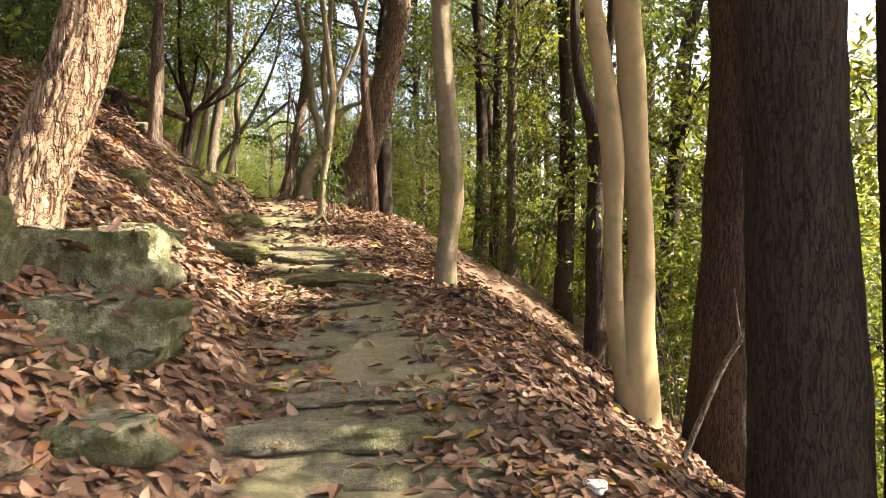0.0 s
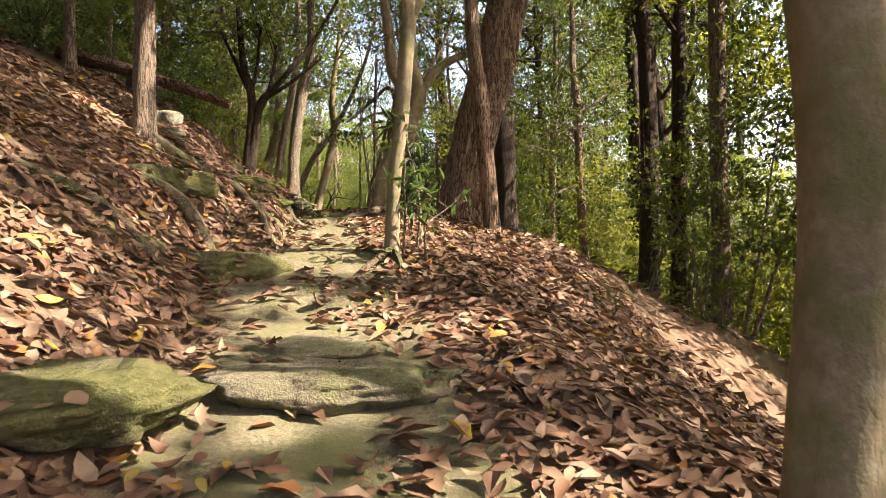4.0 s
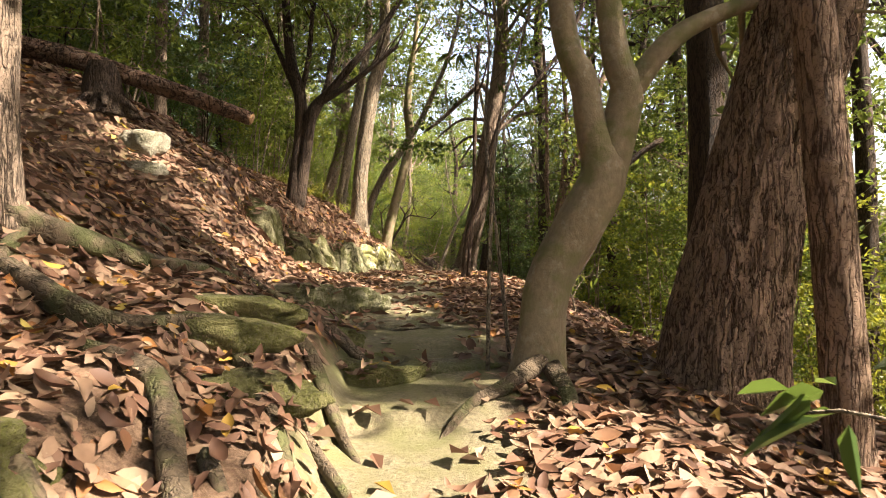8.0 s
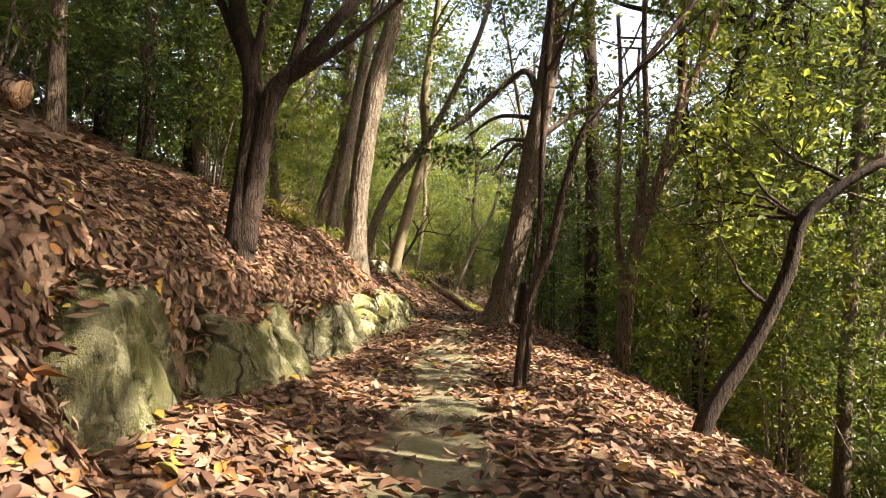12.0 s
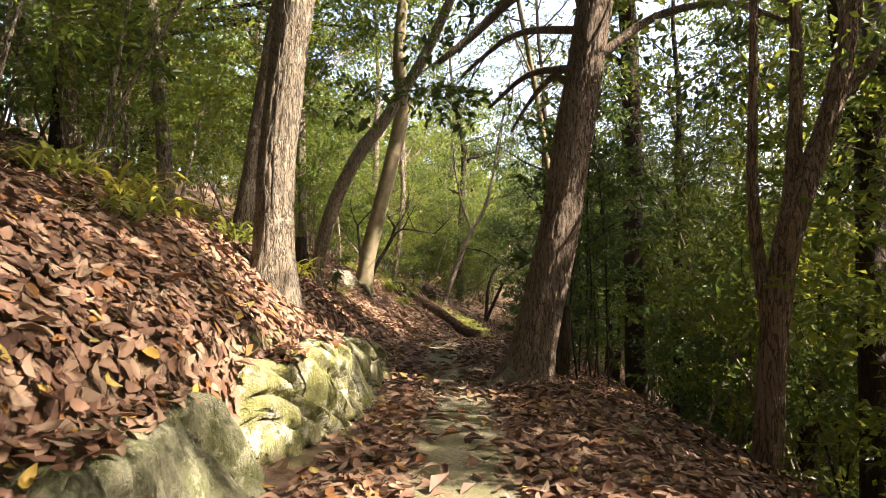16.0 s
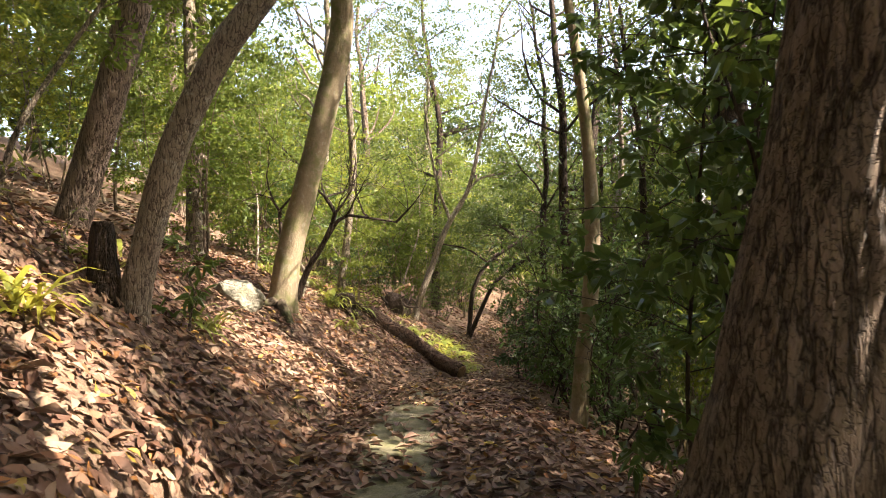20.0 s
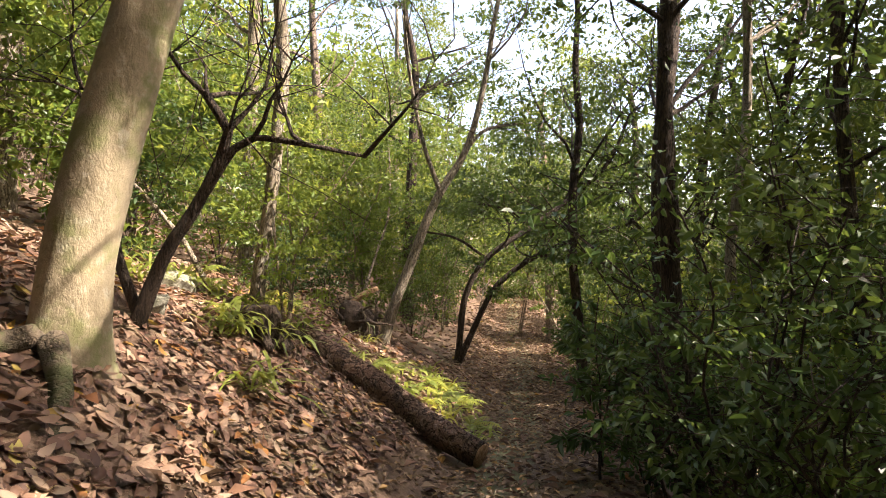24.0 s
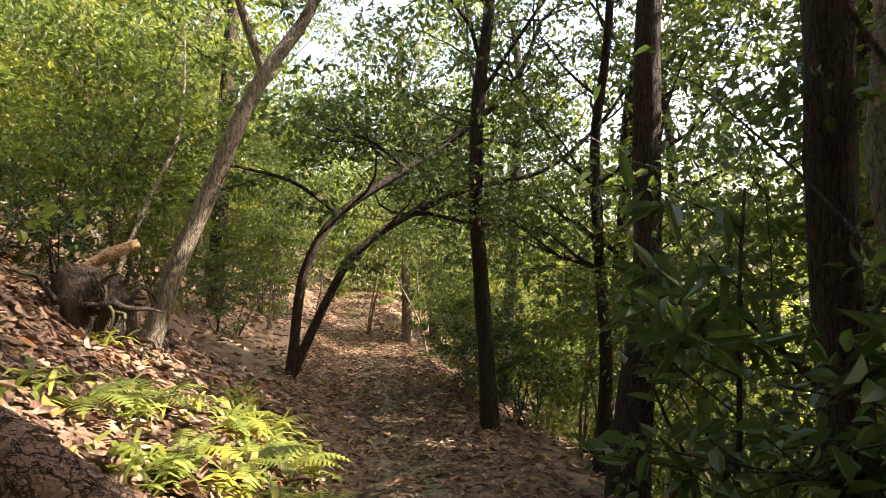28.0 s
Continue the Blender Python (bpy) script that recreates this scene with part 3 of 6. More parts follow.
GAPS_HOLLOW = [(-4.2, 31.9, 0.18), (-1, 32.8, 0.15), (-1.3, 33.4, 0.2), (-4, 33.8, 0.2), (-4.1, 34.1, 0.2), (-2.6, 36, 0.3), (-2.3, 36.1, 0.4), (-2.1, 36.5, 0.4), (-1.9, 36.7, 0.3), (-1.8, 37.1, 0.3), (-1.4, 37.2, 0.3), (-2, 37.5,
               0.3), (-1.4, 37.7, 0.3), (-2.4, 38.2, 0.4), (0.3, 38.9, 0.12), (0.2, 40.4, 0.15), (-1.9, 41.7, 0.2), (0.7, 46.5, 0.2), (1.4, 49, 0.3), (0.5, 49.3, 0.3), (2.1, 54.3, 0.3), (1.4, 54.7, 0.4), (1.8, 55.1, 0.4)]
GAPS_MORE = [(-1.0, 5.2, .3), (-.6, 5.9, .35), (-.7, 7.1, .25), (-.35, 7.5, .25), (.1, 8.5, .25), (.8, 8.3, .18), (-1.1, 7.6, .2), (-1.0, 6.95, .2), (1.0, 6.75, .14), (-.25, 11.3, .4), (-.55, 12.0, .25), (.3, 11.35, .35), (.7, 11.3, .25), (-1.2, 9.7, .25), (-1.3, 9.45, .2), 
             (.15, 11.95, .25), (.5, 11.85, .25), (-1.4, 17.0, .25), (-1.05, 14.9, .2), (-1.35, 15.2, .18), (-2.2, 15.2, .2), (-2.2, 14.5, .16), (-2.35, 16.35, .15), (-1.95, 15.9, .2), (-.1, 19.5, .2), (.35, 18.25, .2), (.3, 16.1, .2), (.5, 15.7, .2), (-.75, 18.3, .2), (-1.6, 16.55, .25), (.55, 18.2, .2),
             (-3.0, 29.6, .2), (-3.7, 29.5, .2), (-3.4, 26.4, .25), (-3.1, 25.6, .25), (-2.9, 26.2, .22), (-2.9, 25.2, .22), (-3.3, 29.7, .2), (-1.7, 28.1, .16), (-3.7, 30.1, .3), (-3.4, 30.2, .25), (-2.85, 31.4, .16), (-1.3, 33.3, .16), (-3.15, 30.8, .2)]
WALKED = np.array([(eye[0], eye[1], eye[2]) for t, eye, target, roll in PATH])
GLADES = [(x, y, ground_z(x, y) + 0.1, r * 1.3 + 0.04) for x, y, r in GAPS_CLIMB + GAPS_SHELF + GAPS_BANK + GAPS_HOLLOW + GAPS_MORE]
GLADES += [(-1.9, 15.2, 2.95, 0.28), (-1.4, 4.15, 1.9, 0.3), (-1.28, 4.15, 2.4, 0.3), (-1.2, 4.15, 2.9, 0.3), (-4.15, 30.9, 3.3, 0.32), (-3.0, 23.3, 3.75, .22), (-2.95, 23.3, 4.3, .22), (-2.88, 23.3, 4.95, .22), (-.95, 5.6, 1.1, .5), (-.36, 24.45, 3.5, .14), (-.4, 24.45, 3.0, .12), (-.45, 24.45, 2.7, .12), (-2.45, 16.6, 2.9, 0.16), (-2.3, 18.6, 2.9, 0.16), (-2.2, 19.6, 2.9, 0.18), (-2.1, 20.4, 2.9, 0.2)]
# foliage kept sunlit by leaving out crown leaves sunward of it: x, y, z, radius
SUNNY = [(-4, 34.5, 4.5, 1.2), (-3.6, 36.5, 4.2, 1.1)]


def open_to_sun(p, widen=1.0, high=False):
    """Which of the points p stand between the sun and a gap in the canopy."""
    s = np.array(SUN_TO)
    out = np.zeros(len(p), bool)
    ragged = widen * (0.62 + 0.75 * lattice((p[:, 0] - p[:, 2]) * 4.0, p[:, 1] * 4.0, 5))
    for x, y, z, r in GLADES + SUNNY if high else GLADES:
        rel = p - np.array([x, y, z])
        along = rel @ s
        near = np.abs(rel[:, 1] - along * s[1]) < r * 2.4
        off = np.linalg.norm(rel[near] - along[near][:, None] * s, axis=1)
        out[near] |= (along[near] > (1.6 if r > 0.9 else 0.6)) & (off < r * ragged[near])
    return out


def too_near(p, reach=2.3):
    """Which of the points p hang into the walked way."""
    return np.array([np.min(np.linalg.norm((WALKED[::2] - q) * (1, 1, 0.8), axis=1)) < reach for q in p])


def forest_tree(label, stems, material, top, seed, leaf=LEAF_A, limbs=10, leaves=3600, ridge=0.012, lumps=0.10, flare=0.5,
                sides=20, size=0.13, first=4.2, own_limbs=(), reach=3.2, group="", category="tree", foot=0.35, step=0.10, bare=False, near=2.3):
    """A tree: one mesh for each stem and limb, and a crown of leaves above."""
    rng = np.random.default_rng(seed)
    base = stems[0][0]
    z0 = ground_z(base[0], base[1])
    tree = thing("tree", label, category, (base[0], base[1], z0), group)
    origin = np.array([base[0], base[1], z0, 0])
    twigs = []
    for k, nodes in enumerate(stems):
        nodes = [tuple(n) for n in nodes]
        if k == 0 and nodes[0][2] > z0 - foot:
            nodes[0] = (nodes[0][0], nodes[0][1], z0 + min(0.02, nodes[0][2] - z0), nodes[0][3])
            nodes.insert(0, (nodes[0][0], nodes[0][1], z0 - foot, nodes[0][3] * 1.08))
        last, prev = np.array(nodes[-1]), np.array(nodes[-2])
        up = (last - prev)[:3] / np.linalg.norm((last - prev)[:3])
        tip = top if k == 0 else top * 0.8
        while nodes[-1][2] < z0 + tip:
            up = up * 0.75 + np.array([rng.normal(0, 0.10), rng.normal(0, 0.10), 0.35])
            up /= np.linalg.norm(up)
            p = np.array(nodes[-1][:3]) + up * 1.1
            nodes.append((*p, max(nodes[-1][3] * 0.84, 0.03)))
        loc = np.array(nodes) - origin
        part("trunk" if k == 0 else "limb", tube_mesh("trunk", [loc], sides=sides if k == 0 else max(8, sides - 6), step=step, ridge=ridge if k == 0 else ridge * 0.6, lumps=lumps, seed=seed + k, flare=flare if k == 0 else 0), material, tree)
        q = spline(loc, 0.3)
        high = q[q[:, 2] > min(first, q[-1, 2] * 0.6)]
        for i in range(limbs if k == 0 else max(3, limbs // 2)):
            s = high[rng.integers(0, len(high))]
            ang = rng.uniform(0, 2 * np.pi)
            way = (np.cos(ang), np.sin(ang), rng.uniform(0.15, 0.9))
            for _ in range(6):
                nodes2 = branch(rng, s[:3], way, rng.uniform(0.55, 1.0) * reach, max(s[3] * 0.42, 0.02), 0.4, 0.12, 6)
                if not open_to_sun(np.array(nodes2)[1:, :3] + origin[:3]).any():
                    break
                ang = rng.uniform(0, 2 * np.pi)
                way = (np.cos(ang), np.sin(ang), rng.uniform(0.15, 0.9))
            part("limb", tube_mesh("limb", [nodes2], sides=6, step=0.3, cap=False), material, tree)
            for _ in range(5):
                j = rng.integers(2, 6)
                side = np.array(way) * 0.6 + rng.normal(size=3) * 0.8
                twigs.append(branch(rng, nodes2[j][:3], side, rng.uniform(0.6, 1.5), max(nodes2[j][3] * 0.5, 0.006), 0.4, 0.05, 4))
    for nodes in own_limbs:
        loc = np.array(nodes) - origin
        part("limb", tube_mesh("limb", [loc], sides=10, step=step, ridge=ridge * 0.4, lumps=lumps, seed=seed + 7), material, tree)
        end = loc[-1]
        for _ in range(5):
            twigs.append(branch(rng, end[:3] - rng.random() * (end - loc[-2])[:3], (end - loc[-2])[:3] + rng.normal(size=3) * 0.4, rng.uniform(0.6, 1.4), end[3] * 0.5, 0.4, 0.05, 4))
    kept = [w for w in twigs if not open_to_sun(np.array(w)[1:, :3] + origin[:3], 0.8, True).any()]
    twigs = kept or twigs
    if twigs:
        part("twig_work", tube_mesh("twig_work", twigs, sides=4, step=0.4, cap=False), material, tree)["kind"] = "stuff"
    if leaves and not bare:
        at, ways = crown_points(rng, twigs, max(4, leaves // len(twigs)), 0.5)
        keep = ~(open_to_sun(at + origin[:3], high=True) | too_near(at + origin[:3], near))
        at, ways = at[keep], ways[keep]
        crown = part("crown", leaf_mesh("crown", at, size, rng, lay=0.5, wide=0.52, fold=0.15, fine=False, along=ways), leaf, tree)
        crown["kind"] = "stuff"
    return tree


def young_tree(seed, height, stems, leaves, size, spread, leaf, material, fine=True, low=0.25, thin=0.028, lean=0.3, name="young_tree", label="slim understorey tree with small green leaves"):
    """A slim understorey tree at the origin, to be copied about."""
    rng = np.random.default_rng(seed)
    tree = thing(name, label, "tree", group="understorey trees" if name == "young_tree" else "trees deeper in the wood")
    twigs = []
    for k in range(stems):
        ang = rng.uniform(0, 2 * np.pi)
        nodes = branch(rng, (0.05 * k, 0.03 * k, -0.15), (lean * np.cos(ang), lean * np.sin(ang), 1), height * rng.uniform(0.75, 1.0), thin * rng.uniform(0.7, 1.2), 0.26, 0.12, 8)
        part("stem", tube_mesh("stem", [nodes], sides=7, step=0.3, lumps=0.1, seed=seed + k), material, tree)
        q = np.array(nodes)
        for _ in range(int(13 * height / 4)):
            s = low + (1 - low) * rng.random()
            p = q[min(len(q) - 2, int(s * (len(q) - 1)))]
            p2 = q[min(len(q) - 1, int(s * (len(q) - 1)) + 1)]
            p = p + (p2 - p) * rng.random()
            a2 = rng.uniform(0, 2 * np.pi)
            tw = branch(rng, p[:3], (np.cos(a2), np.sin(a2), rng.uniform(-0.1, 0.7)), spread * rng.uniform(0.4, 1.0), max(p[3] * 0.4, 0.005), 0.5, 0.03, 5)
            twigs.append(tw)
    part("twig_work", tube_mesh("twig_work", twigs, sides=4, step=0.4, cap=False), material, tree)["kind"] = "stuff"
    at, ways = crown_points(rng, twigs, max(3, leaves // len(twigs)), 0.30 + 0.04 * height)
    crown = part("crown", leaf_mesh("crown", at, size, rng, lay=0.5, wide=0.55, fold=0.15, fine=fine, along=ways), leaf, tree)
    crown["kind"] = "stuff"
    return tree

# ---- the trees along the path ----
forest_tree("leaning rough-barked tree on a mossy bank, sunlit side", [[(-1.60, 4.19, 1.30, .17), (-1.52, 4.19, 1.72, .165), (-1.40, 4.19, 2.06, .165), (-1.28, 4.19, 2.47, .16), (-1.18, 4.19, 2.9, .155), (-1.0, 4.2, 4.0, .14)]],
            BARK_ORANGE, 9, 11, ridge=0.020, sides=108, step=0.045, flare=0.7, lumps=0.12)
forest_tree("pale smooth twin-stemmed tree standing among fallen leaves", [[(2.52, 4.45, -.08, .175), (2.49, 4.45, .58, .150), (2.53, 4.45, 1.0, .115), (2.53, 4.45, 1.45, .098), (2.47, 4.45, 2.0, .112), (2.45, 4.45, 2.66, .108), (2.41, 4.45, 3.17, .101), (2.38, 4.5, 4.5, .095)],
             [(2.47, 4.45, .10, .10), (2.33, 4.43, .62, .070), (2.30, 4.43, 1.31, .062), (2.29, 4.43, 1.96, .085), (2.23, 4.45, 2.51, .082), (2.12, 4.45, 3.15, .070), (1.95, 4.5, 4.4, .06)]],
            BARK_PALE, 8, 12, ridge=0.0, lumps=0.07, flare=0.2, sides=24, step=0.07)
forest_tree("thick dark tree trunk on the shaded slope", [[(3.78, 5.1, -.35, .40), (3.85, 5.1, 1.49, .28), (3.87, 5.1, 3.54, .25), (4.0, 5.75, 5.2, .22)]], BARK_UMBER, 11, 13, ridge=0.02, sides=32, flare=0.4)
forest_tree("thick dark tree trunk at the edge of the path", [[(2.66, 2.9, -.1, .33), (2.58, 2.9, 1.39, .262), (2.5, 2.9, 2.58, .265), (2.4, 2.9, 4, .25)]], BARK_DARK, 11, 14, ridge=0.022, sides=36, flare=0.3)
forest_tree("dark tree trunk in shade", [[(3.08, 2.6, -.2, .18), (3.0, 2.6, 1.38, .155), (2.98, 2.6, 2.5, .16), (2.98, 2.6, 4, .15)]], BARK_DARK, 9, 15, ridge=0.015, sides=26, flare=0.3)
forest_tree("grey-brown tree at the path's edge with dappled light", [[(1.41, 6.27, .90, .115), (1.43, 6.27, 1.33, .100), (1.48, 6.27, 1.80, .108), (1.45, 6.27, 2.28, .105), (1.39, 6.27, 2.96, .105), (1.33, 6.3, 4.2, .09)]],
            BARK_SMOOTH, 8, 16, ridge=0.008, lumps=0.16, sides=28, step=0.06, flare=0.3)
forest_tree("dark crooked tree on the lower slope", [[(3.36, 6.9, .02, .15), (3.34, 6.9, 1.48, .099), (3.35, 6.9, 2.6, .102), (3.15, 6.9, 3.2, .07), (3.08, 6.9, 3.9, .06)], [(3.35, 6.9, 2.5, .08), (3.5, 7.0, 3.2, .06), (3.6, 7, 4.2, .05)]], BARK_DARK, 7, 17, ridge=0.01)
forest_tree("slim tree on the path's edge with exposed roots", [[(.28, 10.0, 1.72, .062), (.31, 10.02, 2.33, .056), (.37, 10.02, 2.77, .060), (.42, 10.02, 3.34, .058), (.45, 10.02, 3.7, .055), (.38, 10.0, 4.3, .045)], [(.46, 10.02, 3.6, .045), (.62, 10.05, 3.95, .04), (.85, 10.1, 4.5, .035)]],
            BARK_SMOOTH, 7, 18, ridge=0.008, sides=22, step=0.05, flare=0.7, limbs=5, reach=1.8, first=3.2)
forest_tree("large red-brown furrowed tree leaning beside the path", [[(1.02, 12.95, 1.95, .36), (1.07, 12.95, 2.47, .305), (1.17, 12.95, 2.94, .275), (1.34, 12.95, 3.62, .262), (1.56, 12.95, 4.39, .255), (1.85, 12.95, 5.7, .24)]],
            BARK_RED, 13, 19, ridge=0.026, sides=120, step=0.045, flare=0.35, limbs=9, leaves=3000)
forest_tree("dark straight trunk close to a larger tree", [[(2.0, 16.0, 1.6, .24), (2.0, 16.0, 3.5, .2), (1.98, 16, 5.2, .19)]], BARK_DARK, 11, 20, sides=24)
forest_tree("thin pinkish trunk with a patch of sun", [[(1.35, 12.24, 1.80, .10), (1.29, 12.24, 2.75, .095), (1.22, 12.24, 3.6, .088), (1.16, 12.24, 4.23, .085)]], BARK_RED, 8, 21, ridge=0.006, sides=20)
forest_tree("smooth curved tree forking over the path's edge", [[(.03, 12.93, 2.10, .165), (.05, 12.93, 2.42, .13), (.10, 12.93, 2.72, .128), (.28, 12.93, 3.06, .135), (.40, 12.93, 3.32, .125), (.33, 12.93, 3.6, .085), (.29, 12.93, 3.85, .077), (.20, 12.95, 4.1, .074), (.1, 13, 5, .06)],
             [(.40, 12.93, 3.25, .105), (.50, 12.93, 3.62, .098), (.53, 12.93, 3.8, .09), (.46, 12.93, 4.05, .076), (.4, 13, 5, .06)]],
            BARK_SMOOTH, 8, 22, ridge=0.004, lumps=0.10, sides=30, step=0.05, flare=0.6,
            own_limbs=[[(.53, 12.93, 3.74, .07), (.74, 12.93, 4.02, .062), (.98, 12.93, 4.17, .05), (1.3, 12.95, 4.28, .04)]])
forest_tree("dark forked tree on the leaf-covered bank", [[(-3.28, 19.1, 3.50, .15), (-3.22, 19.1, 4.31, .097), (-3.16, 19.1, 5.02, .091), (-3.2, 19.1, 5.45, .09), (-3.32, 19.1, 5.9, .08), (-3.4, 19.1, 7, .06)],
             [(-3.22, 19.1, 3.6, .12), (-3.08, 19.1, 4.5, .100), (-2.97, 19.1, 5.07, .095), (-2.7, 19.1, 5.38, .07), (-2.35, 19.1, 5.78, .058), (-1.9, 19.1, 6.3, .045)]],
            BARK_DARK, 8, 23, ridge=0.008, sides=22, flare=0.4, first=5.0, limbs=6,
            own_limbs=[[(-3.02, 19.1, 4.85, .06), (-2.75, 19.15, 5.5, .05), (-2.6, 19.2, 6.4, .035)], [(-3.2, 19.1, 5.2, .05), (-3.0, 19.0, 5.9, .04), (-2.9, 18.9, 6.8, .03)], [(-3.2, 19.1, 5.3, .05), (-3.5, 19.1, 6.0, .04), (-3.9, 19.1, 6.9, .03)], [(-2.85, 19.1, 5.2, .05), (-2.3, 19.0, 5.5, .04), (-1.6, 18.9, 6.0, .03)]])
forest_tree("tall straight tree with sunlit pale bark on the bank", [[(-3.13, 23.4, 3.48, .215), (-3.12, 23.4, 3.8, .175), (-3.09, 23.4, 4.53, .160), (-2.98, 23.4, 5.45, .160), (-2.83, 23.4, 6.37, .155)]], BARK_GREY, 13, 24, ridge=0.014, sides=102, step=0.05, flare=0.45, limbs=8, first=6.5, leaves=2600)
forest_tree("slender grey trunk behind a taller one", [[(-3.86, 24.6, 3.8, .13), (-3.66, 24.6, 5.06, .113), (-3.43, 24.6, 6.28, .108), (-3.3, 24.6, 7, .1)]], BARK_GREY, 11, 25, sides=18, first=6)
forest_tree("leaning grey tree with mossy foot above the path", [[(-3.98, 32.0, 2.6, .24), (-3.93, 32.0, 2.95, .19), (-3.83, 32.0, 3.6, .176), (-3.55, 32.05, 4.7, .17), (-3.3, 32.1, 5.7, .165), (-3.05, 32.1, 6.9, .16)]], BARK_SMOOTH, 12, 26, ridge=0.006, lumps=0.08, sides=30, step=0.06, flare=0.8, first=6, limbs=8)
forest_tree("slender bent tree on the leafy slope", [[(-3.95, 27.9, 3.35, .125), (-3.85, 27.9, 3.7, .108), (-3.7, 27.9, 4.24, .108), (-3.49, 27.9, 4.76, .108), (-3.2, 27.9, 5.28, .108), (-2.8, 27.9, 5.8, .10)]], BARK_GREY, 10, 27, ridge=0.006, sides=22, step=0.07, flare=0.4, first=5.5)
forest_tree("brown tree on the slope", [[(-5.9, 30.2, 3.85, .19), (-5.48, 30.2, 5.14, .180), (-5.17, 30.2, 6.16, .175), (-5.06, 30.2, 6.54, .17)]], BARK_BROWN, 11, 28, sides=24, first=6)
forest_tree("thick leaning furrowed tree at the path's edge", [[(-.84, 24.55, 2.26, .33), (-.79, 24.55, 2.55, .26), (-.70, 24.55, 2.95, .222), (-.49, 24.55, 3.9, .2), (-.34, 24.55, 4.84, .19), (-.18, 24.55, 5.76, .182), (.03, 24.6, 7.2, .17)]],
            BARK_BROWN, 13, 29, ridge=0.016, sides=132, step=0.04, flare=0.4, limbs=8, leaves=3400, first=5.2, reach=2.3,
            own_limbs=[[(-.15, 24.6, 6.3, .08), (-.38, 25.2, 7.0, .062), (-.93, 25.4, 6.65, .06), (-1.41, 25.5, 6.25, .05), (-1.8, 25.5, 5.95, .035)], [(-.3, 24.6, 5.6, .05), (-.75, 25.2, 5.7, .035), (-1.2, 25.5, 5.4, .02)], [(-.2, 24.6, 6.0, .05), (-.9, 25.0, 6.1, .035), (-1.5, 25.3, 5.75, .02)], [(-.27, 24.55, 5.3, .05), (-.5, 24.75, 5.55, .04), (-.75, 25.0, 5.35, .025), (-.95, 25.15, 5.05, .016)], [(-.2, 24.55, 5.6, .06), (.5, 24.6, 6.1, .045), (1.2, 24.5, 6.2, .03), (1.8, 24.5, 6.0, .02)]], near=1.25)
forest_tree("thin sapling pair among fallen leaves", [[(-0.62, 18.8, 2.42, 0.041), (-0.54, 18.8, 3.19, 0.038), (-0.37, 18.8, 3.64, 0.038), (-0.24, 18.8, 4.24, 0.036), (-0.05, 18.8, 4.79, 0.028), (0.33, 18.8, 5.2, 0.022)], [(-0.56, 18.8, 2.40, 0.031), (-0.51, 18.8, 3.09, 0.028), (-0.46, 18.8, 3.75, 0.024)]],
            BARK_UMBER, 4.2, 30, ridge=0.002, sides=14, limbs=4, leaves=700, reach=1.2, first=2.0, leaf=LEAF_B, size=0.08, flare=0.5)
forest_tree("red-stemmed many-branched tree below the path", [[(1.15, 23.5, 2.2, .13), (1.22, 23.5, 3.0, .115), (1.36, 23.5, 3.9, .115), (1.68, 23.5, 4.81, .09), (1.92, 23.5, 5.81, .075), (2.36, 23.5, 6.88, .06)], [(1.34, 23.5, 3.8, .08), (1.45, 23.6, 4.8, .06), (1.5, 23.7, 5.8, .05)], [(1.2, 23.5, 2.8, .07), (1.05, 23.5, 4.0, .05), (1.05, 23.5, 5.2, .04)]],
            BARK_RED, 7, 31, ridge=0.006, sides=18, limbs=7, leaf=LEAF_B, own_limbs=[[(1.7, 23.5, 4.9, .05), (2.3, 23.4, 5.6, .045), (3.1, 23.3, 6.1, .03)], [(1.9, 23.5, 5.7, .05), (2.0, 23.4, 6.6, .04), (1.9, 23.3, 7.4, .03)]])
forest_tree("forked dark tree far below the path", [[(2.72, 24.6, 1.2, .15), (2.66, 24.6, 3.4, .13), (2.68, 24.6, 4.9, .13), (2.95, 24.6, 5.8, .11), (3.1, 24.6, 6.4, .1)], [(2.68, 24.6, 4.8, .1), (2.4, 24.6, 5.6, .08), (2.3, 24.6, 6.5, .07)]], BARK_DARK, 9, 32, sides=18)
forest_tree("straight dark trunk among the leaves", [[(1.6, 30.1, 1.1, .2), (1.58, 30.1, 3.0, .18), (1.53, 30.1, 7.1, .17), (1.4, 30.1, 9.5, .15)]], BARK_DARK, 12, 33, sides=20, first=6)
forest_tree("broken dark stub beside a leaning tree", [[(-.42, 25.3, 2.1, .10), (-.36, 25.3, 2.6, .09), (-.33, 25.3, 3.05, .06)]], BARK_DARK, 0.7, 34, limbs=0, leaves=0, sides=16, bare=True, category="stump")
